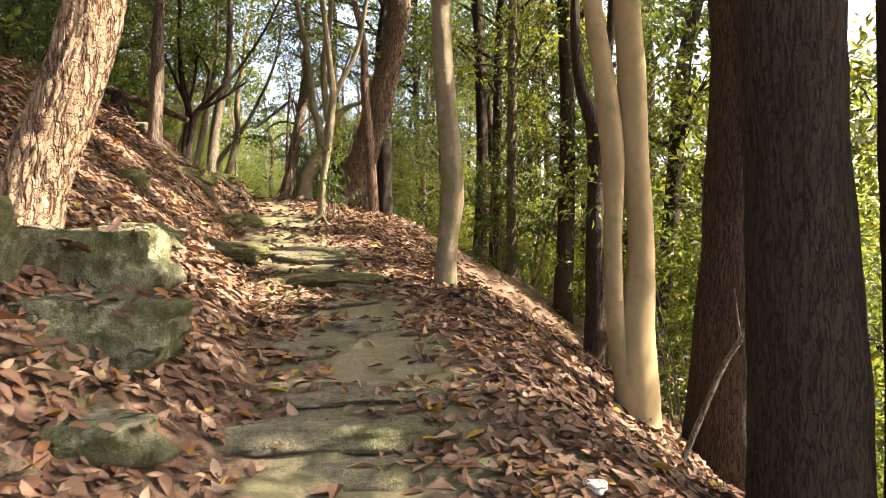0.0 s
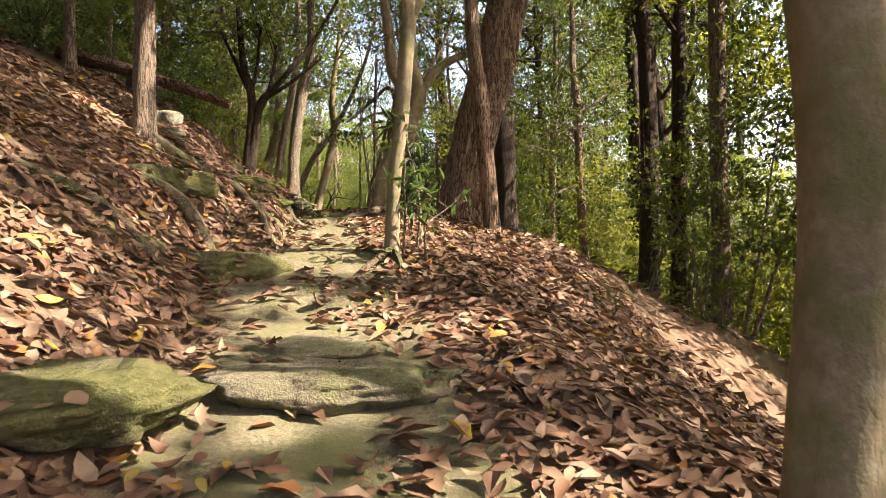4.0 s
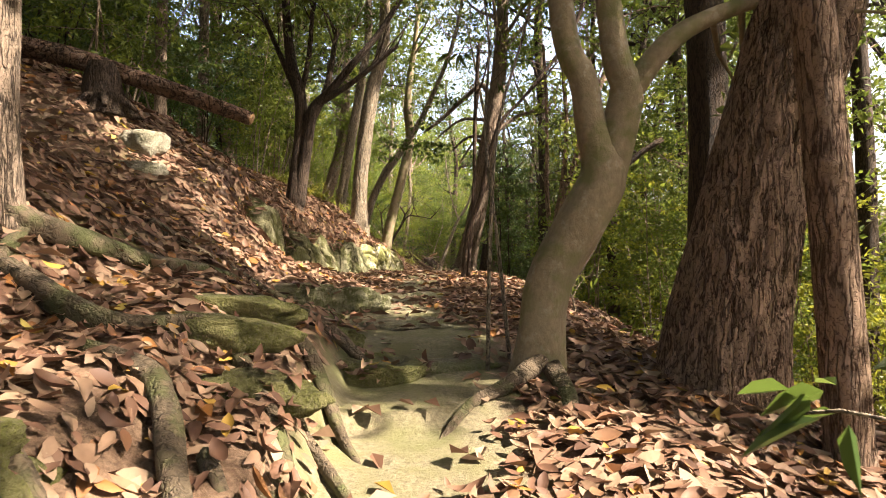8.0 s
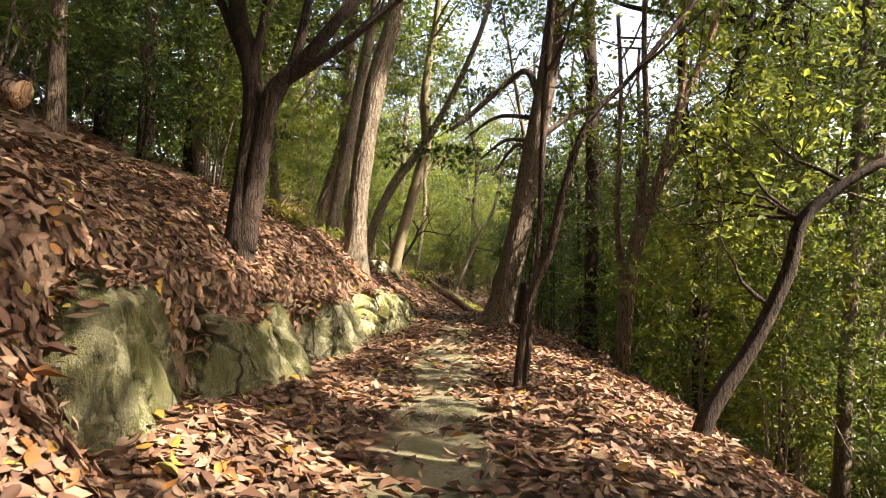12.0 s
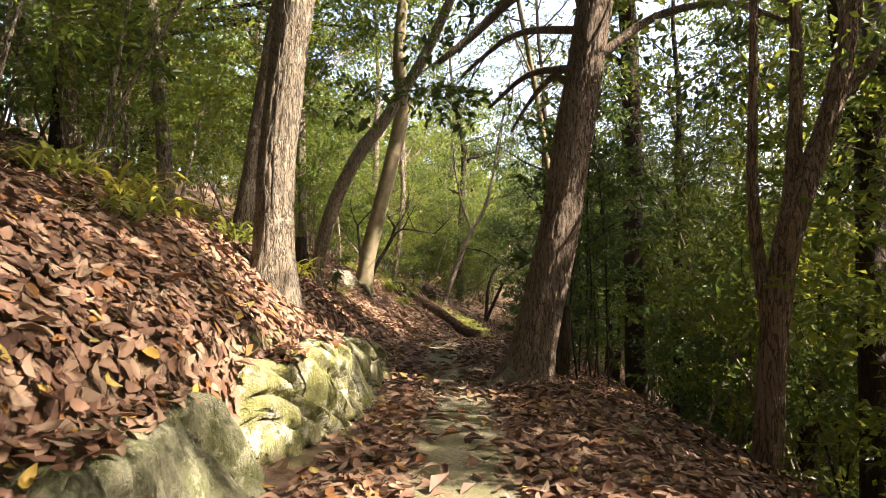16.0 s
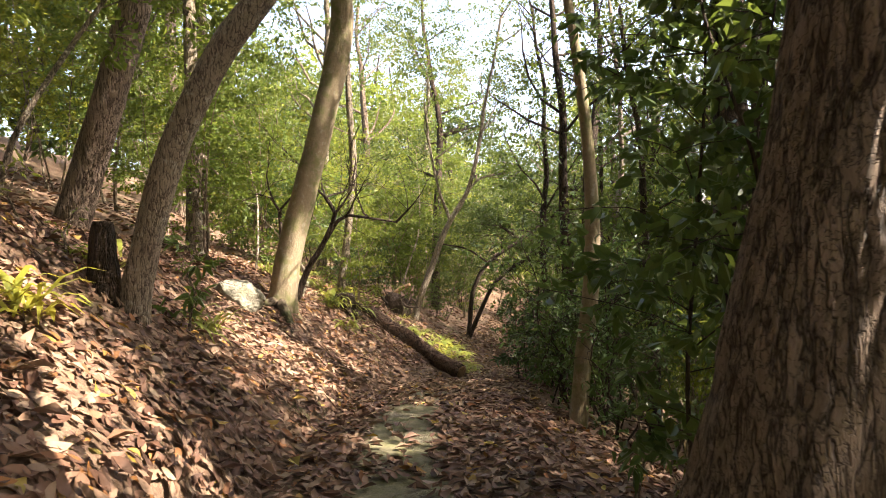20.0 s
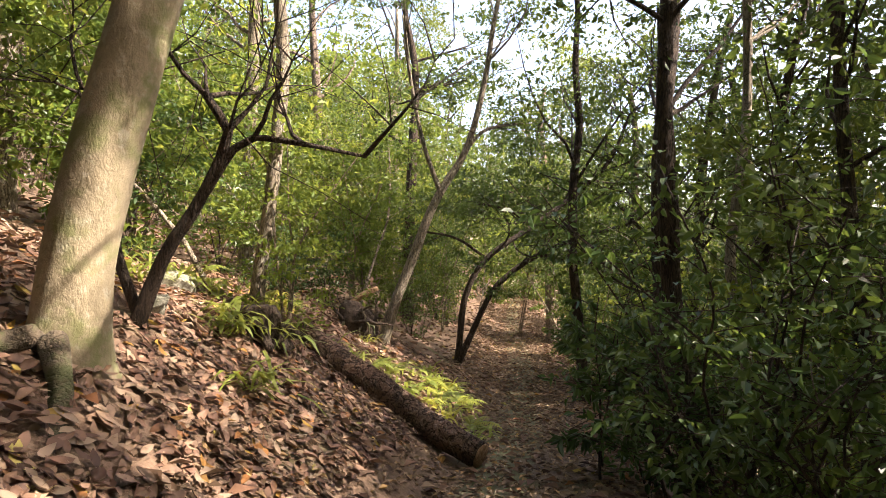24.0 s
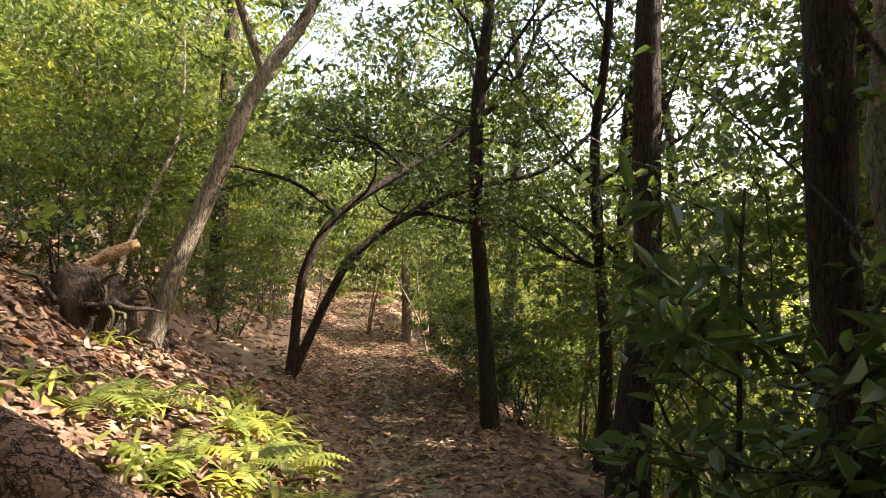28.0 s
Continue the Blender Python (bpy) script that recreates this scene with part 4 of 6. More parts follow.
forest_tree("low arching twin-stemmed tree across the path", [[(-1.20, 41.3, .75, .088), (-1.14, 41.3, 1.4, .068), (-1.01, 41.3, 2.44, .062), (-.58, 41.3, 3.2, .056), (.34, 41.3, 3.86, .053), (1.24, 41.3, 4.51, .046), (1.92, 41.3, 5.2, .036)], [(-1.15, 41.3, 1.1, .068), (-.56, 41.3, 2.37, .055), (-.19, 41.3, 2.83, .053), (.39, 41.3, 3.23, .050), (1.26, 41.3, 3.63, .040), (2.4, 41.3, 3.95, .029)]],
            BARK_DARK, 5.0, 35, ridge=0.004, sides=16, limbs=18, leaf=LEAF_A, leaves=11000, first=1.9, reach=2.2, size=0.105,
            own_limbs=[[(.5, 41.3, 3.3, .032), (1.2, 41.2, 3.15, .024), (2.0, 41.1, 3.1, .016)], [(-.58, 41.3, 3.2, .032), (-1.2, 41.2, 3.6, .024), (-1.9, 41.1, 3.75, .016)], [(.34, 41.3, 3.86, .032), (-.2, 41.2, 4.2, .024), (-.8, 41.1, 4.3, .016)]])
forest_tree("slim grey leaning tree beside the fern patch", [[(-2.67, 38.8, 1.45, .115), (-2.39, 38.8, 2.43, .086), (-2.08, 38.8, 3.23, .080), (-1.86, 38.8, 3.83, .074), (-1.62, 38.8, 4.34, .068), (-1.2, 38.85, 5.05, .055)], [(-1.62, 38.8, 4.3, .045), (-1.9, 38.8, 5.1, .035)]],
            BARK_GREY, 6.5, 36, ridge=0.004, sides=18, limbs=6, leaf=LEAF_B, first=3.6, size=0.09, own_limbs=[[(-1.3, 38.8, 4.9, .035), (-.9, 38.9, 5.35, .03), (-.3, 39.0, 5.5, .02)]])
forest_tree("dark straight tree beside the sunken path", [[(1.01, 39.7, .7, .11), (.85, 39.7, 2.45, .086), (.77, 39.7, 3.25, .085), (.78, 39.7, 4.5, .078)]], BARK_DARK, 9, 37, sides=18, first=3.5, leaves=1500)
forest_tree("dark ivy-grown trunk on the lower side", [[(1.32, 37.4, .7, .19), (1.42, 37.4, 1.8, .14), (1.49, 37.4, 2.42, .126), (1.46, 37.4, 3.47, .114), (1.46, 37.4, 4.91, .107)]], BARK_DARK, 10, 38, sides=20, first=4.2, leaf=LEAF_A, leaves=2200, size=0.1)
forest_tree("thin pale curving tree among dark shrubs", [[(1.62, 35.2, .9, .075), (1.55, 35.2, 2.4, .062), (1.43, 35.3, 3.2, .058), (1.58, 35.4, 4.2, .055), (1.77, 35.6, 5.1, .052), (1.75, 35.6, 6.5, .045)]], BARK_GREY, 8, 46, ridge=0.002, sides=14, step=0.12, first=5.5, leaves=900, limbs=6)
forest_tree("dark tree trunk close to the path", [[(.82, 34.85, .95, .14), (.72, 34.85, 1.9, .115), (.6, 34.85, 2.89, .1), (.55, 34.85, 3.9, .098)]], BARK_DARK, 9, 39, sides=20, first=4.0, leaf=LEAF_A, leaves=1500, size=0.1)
forest_tree("thin smooth tree at the path's edge", [[(-.10, 30.25, 1.75, .105), (-.03, 30.25, 2.45, .095), (.05, 30.25, 3.15, .09), (.08, 30.25, 3.95, .085), (.04, 30.25, 4.8, .07)]], BARK_SMOOTH, 8, 40, ridge=0.003, sides=20, step=0.08, first=4.8, leaves=900)
forest_tree("pale slim tree on the far bank", [[(-3.7, 35.2, 2.6, .085), (-3.68, 35.2, 3.04, .075), (-3.58, 35.2, 3.72, .072), (-3.49, 35.2, 4.54, .072), (-3.43, 35.2, 5.4, .07)]], BARK_GREY, 9, 41, ridge=0.003, sides=16, first=5)
forest_tree("thin tree standing on the bank with roots", [[(-2.57, 12.13, 3.05, .135), (-2.56, 12.13, 3.4, .115), (-2.55, 12.13, 3.78, .112), (-2.53, 12.13, 4.4, .11)]], BARK_BROWN, 8, 42, sides=22, flare=0.6, first=4)
forest_tree("tall dark tree in the far wood", [[(-2.25, 44.85, 1.6, .16), (-2.2, 44.85, 3.5, .14), (-2.1, 44.85, 6, .13)]], BARK_DARK, 10, 43, sides=16)
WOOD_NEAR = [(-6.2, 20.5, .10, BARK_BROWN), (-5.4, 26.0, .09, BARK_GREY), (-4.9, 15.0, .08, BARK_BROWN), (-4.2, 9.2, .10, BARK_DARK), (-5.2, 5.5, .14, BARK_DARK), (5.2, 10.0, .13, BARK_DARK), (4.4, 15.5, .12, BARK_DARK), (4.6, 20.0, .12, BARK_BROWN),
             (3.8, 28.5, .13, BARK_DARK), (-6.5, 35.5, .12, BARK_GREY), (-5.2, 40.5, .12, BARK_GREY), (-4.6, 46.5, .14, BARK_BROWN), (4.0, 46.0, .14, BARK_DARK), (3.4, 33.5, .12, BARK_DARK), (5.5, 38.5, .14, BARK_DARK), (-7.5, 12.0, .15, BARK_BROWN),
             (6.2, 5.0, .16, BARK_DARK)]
# (-3.0, -3.0) and (3.4, -2.4) stand unseen behind the start, added to shape the light
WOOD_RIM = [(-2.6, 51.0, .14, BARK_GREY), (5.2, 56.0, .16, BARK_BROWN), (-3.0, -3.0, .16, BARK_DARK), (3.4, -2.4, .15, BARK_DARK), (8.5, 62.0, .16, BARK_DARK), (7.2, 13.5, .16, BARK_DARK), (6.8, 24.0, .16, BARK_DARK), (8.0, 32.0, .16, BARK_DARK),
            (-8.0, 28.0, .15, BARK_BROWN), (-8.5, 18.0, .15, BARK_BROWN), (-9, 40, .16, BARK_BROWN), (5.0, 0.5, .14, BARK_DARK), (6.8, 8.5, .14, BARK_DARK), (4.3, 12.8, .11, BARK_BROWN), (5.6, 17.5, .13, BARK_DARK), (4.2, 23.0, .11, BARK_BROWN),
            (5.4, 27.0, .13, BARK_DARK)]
# added so their crowns shade path and bank; the trunks also fill the wood
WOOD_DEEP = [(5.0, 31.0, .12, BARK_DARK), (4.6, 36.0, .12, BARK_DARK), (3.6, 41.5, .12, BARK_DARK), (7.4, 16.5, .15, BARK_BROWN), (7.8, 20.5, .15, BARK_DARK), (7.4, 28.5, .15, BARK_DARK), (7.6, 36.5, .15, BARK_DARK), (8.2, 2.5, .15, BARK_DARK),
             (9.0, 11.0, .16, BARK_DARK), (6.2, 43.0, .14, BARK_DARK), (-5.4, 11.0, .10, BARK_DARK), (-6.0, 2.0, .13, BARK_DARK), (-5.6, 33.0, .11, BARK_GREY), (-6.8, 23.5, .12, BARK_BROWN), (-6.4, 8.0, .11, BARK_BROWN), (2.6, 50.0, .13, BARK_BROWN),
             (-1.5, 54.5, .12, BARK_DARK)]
for k, (x, y, r, mat) in enumerate(WOOD_NEAR + WOOD_RIM + WOOD_DEEP):
    rg = np.random.default_rng(500 + k)
    y = min((y + d for d in (0, .35, -.35, .7, -.7, 1.05, -1.05)), key=lambda v: open_to_sun(np.array([(x, v, ground_z(x, v) + h) for h in np.arange(.5, 8, .25)]), 1.1).sum())
    z = ground_z(x, y)
    dx, dy = rg.normal(0, .25), rg.normal(0, .15)
    forest_tree("tall tree trunk within the wood", [[(x, y, z - .02, r * 1.25), (x + dx * .3, y + dy * .3, z + 1.2, r), (x + dx, y + dy, z + 3.4, r * .92), (x + 1.5 * dx, y + dy, z + 5.5, r * .85)]],
                mat, rg.uniform(8, 12), 500 + k, sides=14, limbs=10, leaves=3200, step=0.3, first=3.2, reach=3.2, group="trees of the wood", size=0.12, leaf=LEAF_B if k % 3 == 0 else LEAF_A)


LOWER_SIDE = [(7.8, 44.5), (8.6, 40.2), (6.6, 38.4), (9.0, 35.5), (6.6, 31.6), (8.2, 29.0)]
for k, (x, y) in enumerate(LOWER_SIDE):
    z, r = ground_z(x, y), .07 + .02 * (k % 3)
    forest_tree("leafy tree rising from the lower slope", [[(x, y, z - .02, r * 1.3), (x + .1, y, z + 1.5, r), (x - .1, y + .1, z + 4, r * .85)]], BARK_DARK if k % 2 else BARK_BROWN, 9.5 + k % 3, 560 + k,
                sides=12, limbs=16, leaves=3000, step=0.3, first=2.5, reach=2.3, size=0.15, leaf=LEAF_B if k % 2 else LEAF_A, group="trees of the wood")


def shade_row(label, at, n, seed, trunk_x=0.0):
    """Added tall trees in a row whose crowns together hold the light-blocking leaves at the given places."""
    rng = np.random.default_rng(seed)
    lo, hi = at[:, 1].min(), at[:, 1].max() + 0.01
    own = ((at[:, 1] - lo) / (hi - lo) * n).astype(int)
    for k in range(n):
        mine = at[own == k]
        cx, cy = mine[:, 0].mean() + trunk_x + rng.normal(0, 0.6), mine[:, 1].mean()
        cy = min((cy + d for d in np.arange(-1.8, 1.9, .3)), key=lambda v: open_to_sun(np.array([(cx, v, ground_z(cx, v) + h) for h in np.arange(2, 19, .3)]), 1.3).sum())
        z0, zc = ground_z(cx, cy), mine[:, 2].mean()
        tree = thing("tree", label, "tree", (cx, cy, z0), "tall shade trees")
        base = np.array([cx, cy, z0])
        h = zc - z0
        part("trunk", tube_mesh("trunk", [[(0, 0, -.3, .2), (.1, 0, h * .3, .15), (-.1, .1, h * .7, .1), (0, .2, h * 1.08, .04)]], sides=14, step=0.5, lumps=0.08, seed=seed + k, flare=0.3), BARK_DARK, tree)
        for _ in range(16):
            for _ in range(24):
                goal = mine[rng.integers(len(mine))] - base
                foot = np.array([0, 0.1, min(h * rng.uniform(.55, .95), goal[2] - .3)])
                mid = (foot + goal) / 2 + np.array([0, 0, -.2]) + rng.normal(0, .25, 3)
                way = np.array([foot + (mid - foot) * f for f in np.arange(.1, 1.01, .1)] + [mid + (goal - mid) * f for f in np.arange(.1, 1, .1)])
                if not open_to_sun(way + base, 1.1).any():
                    part("limb", tube_mesh("limb", [[(*foot, .07), (*mid, .045), (*goal, .015)]], sides=6, step=0.4, cap=False), BARK_DARK, tree)
                    break
        part("crown", leaf_mesh("crown", mine - base, 0.2, rng, lay=0.4, wide=0.6, fold=0.12, fine=False), LEAF_A, tree)["kind"] = "stuff"


def shade_canopy():
    """Canopy added mostly out of view: crowns on the sunny lower slope that shade the path, and crowns over the upper
    bank and path that block skylight.
    """
    rng = np.random.default_rng(640)
    s = np.array(SUN_TO)
    total = 225000
    y = rng.uniform(-3, 47, total)
    u = rng.uniform(-16, 5.0, total)
    x = middle(y) + u
    z = eased(y, GY, GZ) + np.clip(-u - 1, 0, 8) * 0.6
    at = np.c_[x, y, z] + (s * rng.uniform(14, 19.5, (total, 1)))
    holes = lattice(u * 2.1 + 40, y * 2.1, 71) * 0.65 + lattice(u * 5.2 + 40, y * 5.2, 72) * 0.35
    thick = np.interp(u, [-5.6, -4.6, 1.2, 2.2], [0, 1, 1, 0]) + np.interp(u, [1.2, 2.2, 4, 5], [0, .75, .6, .1]) * np.interp(y, [1, 4, 6, 20, 26, 29, 40, 44], [.9, .5, .12, .1, .1, .5, .5, .2])
    thick = thick + np.interp(u, [-9, -7.5, -5.6, -4.6], [.1, 1, 1, 0]) * np.interp(y, [4, 8, 21, 25], [0, 1, 1, 0])
    thick = thick + np.interp(u, [-16, -14.5, -7.5, -6.5], [.2, .75, .75, 0]) * np.interp(y, [2, 5, 22, 26, 36, 40], [.2, 1, 1, .2, .15, .1])
    at = at[(holes < np.interp(y, [8, 12, 16, 20, 24, 28, 30], [.70, .64, .64, .69, .65, .70, .78]) + np.interp(y, [8, 10, 22, 25], [.07, .13, .13, .06]) * (u < -0.6)) & ~open_to_sun(at, high=True) & (rng.random(total) < thick)]
    shade_row("tall tree added on the lower slope to shade the path", at, 14, 640, 4.0)
    total = 44000
    y, u = rng.uniform(2, 36, total), rng.uniform(-9, -1.2, total)
    clump = lattice(u * 0.9 + 30, y * 0.9, 81) * 0.6 + lattice(u * 2.6 + 30, y * 2.6, 82) * 0.4
    at = np.c_[middle(y) + u, y, eased(y, GY, GZ) + rng.uniform(8.2, 11, total) + np.maximum(-u - 3, 0) * 0.3]
    at = at[(clump > 0.36) & ~open_to_sun(at)]
    shade_row("tall tree added over the upper bank to block skylight", at, 9, 660, -2.6)
    total = 24000
    y, u = rng.uniform(3, 30, total), rng.uniform(-1.5, 5.5, total)
    clump = lattice(u * 0.8 + 60, y * 0.8, 91) * 0.6 + lattice(u * 2.4 + 60, y * 2.4, 92) * 0.4
    at = np.c_[middle(y) + u, y, eased(y, GY, GZ) + rng.uniform(9, 13, total)]
    at = at[(clump > 0.42) & ~open_to_sun(at, high=True)]
    shade_row("tall tree added to block skylight over the path", at, 5, 680, 4.5)


shade_canopy()

forest_tree("dark leaning tree with bright leaves below the path", [[(.8, 18.5, 1.9, .085), (.87, 18.5, 2.34, .075), (1.22, 18.5, 2.94, .062), (1.48, 18.5, 3.54, .055), (1.58, 18.5, 3.94, .05), (1.87, 18.45, 4.23, .042), (2.19, 18.4, 4.43, .034)]],
            BARK_DARK, 2.2, 44, ridge=0.003, sides=14, limbs=6, leaf=LEAF_B, leaves=1300, first=1.0, reach=1.3, size=0.085, flare=0.4)
forest_tree("crooked shrubby tree with bowed stems on the bank", [[(-4.05, 33, 2.7, .06), (-3.81, 33, 3.34, .05), (-3.6, 33, 3.68, .045), (-3.41, 33, 4.06, .04), (-3.36, 33, 4.24, .036), (-3.51, 33, 4.49, .03)],
             [(-3.6, 33, 3.68, .035), (-3.32, 33, 4.12, .03), (-3.18, 33, 4.2, .026), (-2.84, 33, 4.16, .02), (-2.41, 33.1, 4.09, .012)], [(-3.95, 33, 2.85, .04), (-4.2, 33.1, 3.5, .035), (-4.3, 33.2, 4.3, .03)]],
            BARK_DARK, 1.2, 45, ridge=0.002, sides=12, limbs=5, leaf=LEAF_B, leaves=900, first=1.2, reach=1.2, size=0.08, flare=0.3)
for k, (x, y, r, h) in enumerate([(1.75, 33.6, .08, 6.5), (2.5, 36.3, .09, 7.0), (2.3, 39.4, .08, 6.5)]):
    z = ground_z(x, y)
    forest_tree("dark dense evergreen below the sunken path", [[(x, y, z - .02, r * 1.3), (x + .05, y, z + 1.2, r), (x - .05, y + .1, z + 3, r * .85)]], BARK_DARK, h, 460 + k, sides=14, limbs=16, leaves=2600, step=0.25, first=1.6, reach=1.7, size=0.1, leaf=LEAF_D if k % 2 else LEAF_A, group="dark evergreens")
dead = tube_mesh("dead_branch", [[(2.52, 3.9, ground_z(2.52, 3.9) - .03, .022), (2.83, 3.9, .41, .02), (2.99, 3.9, .64, .017), (3.1, 3.9, .96, .012), (3.17, 3.9, 1.2, .006)], [(2.99, 3.9, .64, .012), (2.92, 3.85, .85, .008), (2.88, 3.82, 1.0, .004)]], sides=9, step=0.06, lumps=0.15, seed=3)
dead.materials.append(BARK_GREY)
tagged(new("dead_branch", dead), "thin grey dead branch leaning on a tree foot", "branch")

# ---- understorey ----
KINDS = [young_tree(61, 4.4, 2, 2600, 0.10, 1.7, LEAF_A, BARK_BROWN, False), young_tree(62, 5.6, 1, 2700, 0.10, 1.9, LEAF_B, BARK_GREY, False),
         young_tree(63, 3.2, 3, 2500, 0.09, 1.5, LEAF_B, BARK_BROWN, False, low=0.12), young_tree(64, 6.6, 2, 2900, 0.112, 2.1, LEAF_A, BARK_GREY, False, low=0.25),
         young_tree(65, 2.3, 4, 2200, 0.09, 1.2, LEAF_D, BARK_DARK, False, low=0.03, thin=0.016), young_tree(66, 5.0, 3, 2600, 0.097, 1.7, LEAF_B, BARK_GREY, False, low=0.3, thin=0.022)]
FAR_LOOK = {"name": "spreading_tree", "label": "wide leafy tree standing deeper in the wood"}
FAR_KINDS = [young_tree(71, 6.0, 2, 2000, 0.19, 2.4, LEAF_A, BARK_BROWN, False, low=0.08, **FAR_LOOK), young_tree(72, 8.5, 2, 2300, 0.20, 2.8, LEAF_B, BARK_GREY, False, low=0.12, **FAR_LOOK), young_tree(73, 4.0, 3, 1900, 0.165, 2.1, LEAF_B, BARK_BROWN, False, low=0.02, **FAR_LOOK)]
LINE = np.vstack([WALKED[:, :2], [(middle(y), y) for y in range(34, 57, 2)]])


CROWN_SAMPLES = {}
for ob in KINDS + FAR_KINDS:
    crown = next(c for c in ob.children if c.name.startswith("crown"))
    CROWN_SAMPLES[ob.name] = np.array([v.co for v in list(crown.data.vertices)[::max(1, len(crown.data.vertices) // 90)]])


def scatter(kinds, n, xs, ys, apart, clear_left, clear_right, seed, scale=(0.75, 1.25), taken=None, shade=0.10):
    """Copies set about at random on either side of the path, kept apart and off the path."""
    rng, spots = np.random.default_rng(seed), [] if taken is None else taken
    tries = 0
    made = 0
    while made < n and tries < n * 60:
        tries += 1
        x, y = rng.uniform(*xs), rng.uniform(*ys)
        u = x - float(middle(y))
        lo, hi = np.interp(y, *clear_left), np.interp(y, *clear_right)
        if (lo > 0 and -lo < u < hi) or any((x - a) ** 2 + (y - b) ** 2 < apart ** 2 for a, b in spots):
            continue
        if np.min((LINE[:, 0] - x) ** 2 + (LINE[:, 1] - y) ** 2) < 2.5 ** 2:
            continue
        s = rng.uniform(*scale)
        turn, pick = rng.uniform(0, 360), rng.integers(len(kinds))
        col = np.array([(x, y, ground_z(x, y) + h) for h in np.arange(0.6, 5.0 * s, 0.5)])
        # darker-leaved kinds here put the upper wood's deep shade into leaf colour
        if len(kinds) == 6 and x < -3 and 7 < y < 25:
            pick = (0, 3, 4)[pick % 3]
        # brighter-leaved kinds here put sunlight on the far bank into leaf colour
        if len(kinds) == 6 and x < -3 and y > 27:
            pick = (1, 2, 5)[pick % 3]
        m = pose(x, y, ground_z(x, y) - 0.03, rng.normal(0, 3), rng.normal(0, 3), turn) @ Matrix.Diagonal((s, s, s * rng.uniform(0.9, 1.15), 1))
        leafy = CROWN_SAMPLES[kinds[pick].name] @ np.array(m.to_3x3()).T + np.array(m.translation)
        if too_near(leafy, 1.5).any():
            continue
        if (shade < 0.2 and open_to_sun(col, 1.2).any()) or open_to_sun(leafy).mean() > shade * 0.4:
            continue
        spots.append((x, y))
        copy_thing(kinds[pick], m)
        made += 1
    return spots


LEFT_CLEAR = ([-5, 8, 14, 20, 26, 31, 34, 40, 60], [3.0, 3.4, 3.9, 3.6, 3.5, 3.4, 2.6, 2.0, 1.8])
RIGHT_CLEAR = ([-5, 4, 7, 10, 16, 22, 28, 33, 40, 60], [5.6, 5.2, 3.2, 2.7, 2.4, 2.6, 2.2, 2.0, 1.8, 1.7])
near = scatter(KINDS, 150, (-9, 6.5), (2, 52), 0.95, LEFT_CLEAR, RIGHT_CLEAR, 91)
scatter(FAR_KINDS, 130, (-14, 15), (-6, 74), 2.0, ([-10, 40, 48, 56, 58, 90], [6.5, 6.0, 3.0, 2.6, 0, 0]), ([-10, 40, 48, 56, 58, 90], [4.6, 4.2, 3.0, 2.6, 0, 0]), 92, (0.8, 1.5), near)
scatter(FAR_KINDS, 60, (9, 20), (-8, 66), 1.5, ([-10, 90], [5, 5]), ([-10, 90], [5.2, 5.2]), 93, (1.2, 1.65), near)
scatter(KINDS, 12, (5.6, 9.5), (-1, 15), 1.3, ([-10, 90], [5, 5]), ([-10, 90], [5.2, 5.2]), 95, (1.0, 1.4), near, 0.2)
scatter(KINDS, 18, (4.5, 10), (6, 31), 1.0, ([-10, 90], [3, 3]), ([-10, 90], [3.2, 3.2]), 96, (1.0, 1.5), near, 0.3)
scatter(KINDS, 14, (4.5, 10), (37, 58), 1.2, ([-10, 90], [3, 3]), ([-10, 90], [2.6, 2.6]), 97, (1.2, 1.8), near, 0.4)
scatter(FAR_KINDS, 10, (-15, -8), (16, 42), 1.6, ([-10, 90], [5, 5]), ([-10, 90], [5, 5]), 98, (0.9, 1.4), near, 0.4)
scatter(KINDS, 12, (1.2, 6.0), (33, 56), 1.4, ([-10, 90], [5, 5]), ([30, 36, 60], [2.3, 2.0, 1.9]), 94, (0.9, 1.5), near, 0.15)
scatter(KINDS, 30, (2.8, 8.5), (23, 37), 0.9, ([-10, 90], [3, 3]), ([-10, 90], [2.6, 2.6]), 99, (0.95, 1.35), near, 0.25)
for k, ob in enumerate(KINDS + FAR_KINDS):
    x, y = [(-7.5, 8), (-6.6, 13.5), (-5.5, 17.5), (-6.3, 19.5), (-5.6, 36.2), (-5.2, 22.5), (-14, 30), (15, 40), (12, 20)][k]
    ob.location = (x, y, ground_z(x, y) - 0.03)

for x, y, k, size in ((-1.9, 43.7, 0, .8), (-2.9, 42.4, 3, .8), (-1.3, 46.4, 3, .75), (2.1, 43.4, 0, .85), (2.9, 46.2, 3, .9), (-.7, 49.8, 0, .9), (3.4, 49.4, 3, 1.0), (-3.6, 45.2, 0, 1.0),
                      (-3.6, 40.3, 4, .7), (-2.75, 40.9, 2, .55), (-4.4, 39.2, 2, .8), (-5.0, 38.0, 4, .8), (-4.6, 41.6, 5, .8), (-3.9, 37.7, 4, .5), (-2.1, 42.2, 4, .6), (2.2, 41.4, 4, .8), (1.75, 42.6, 2, .6), (2.7, 44.3, 4, 1.0), (-1.1, 48.0, 2, .8), (2.6, 47.6, 3, 1.2), (.3, 53.0, 3, 1.3), (1.9, 52.0, 0, 1.3), (4.6, 51.0, 3, 1.5), (-2.4, 49.5, 3, 1.2)):
    copy_thing(KINDS[k], pose(x, y, ground_z(x, y) - 0.03, 0, 0, 70 * x) @ Matrix.Diagonal((size, size, size, 1)))


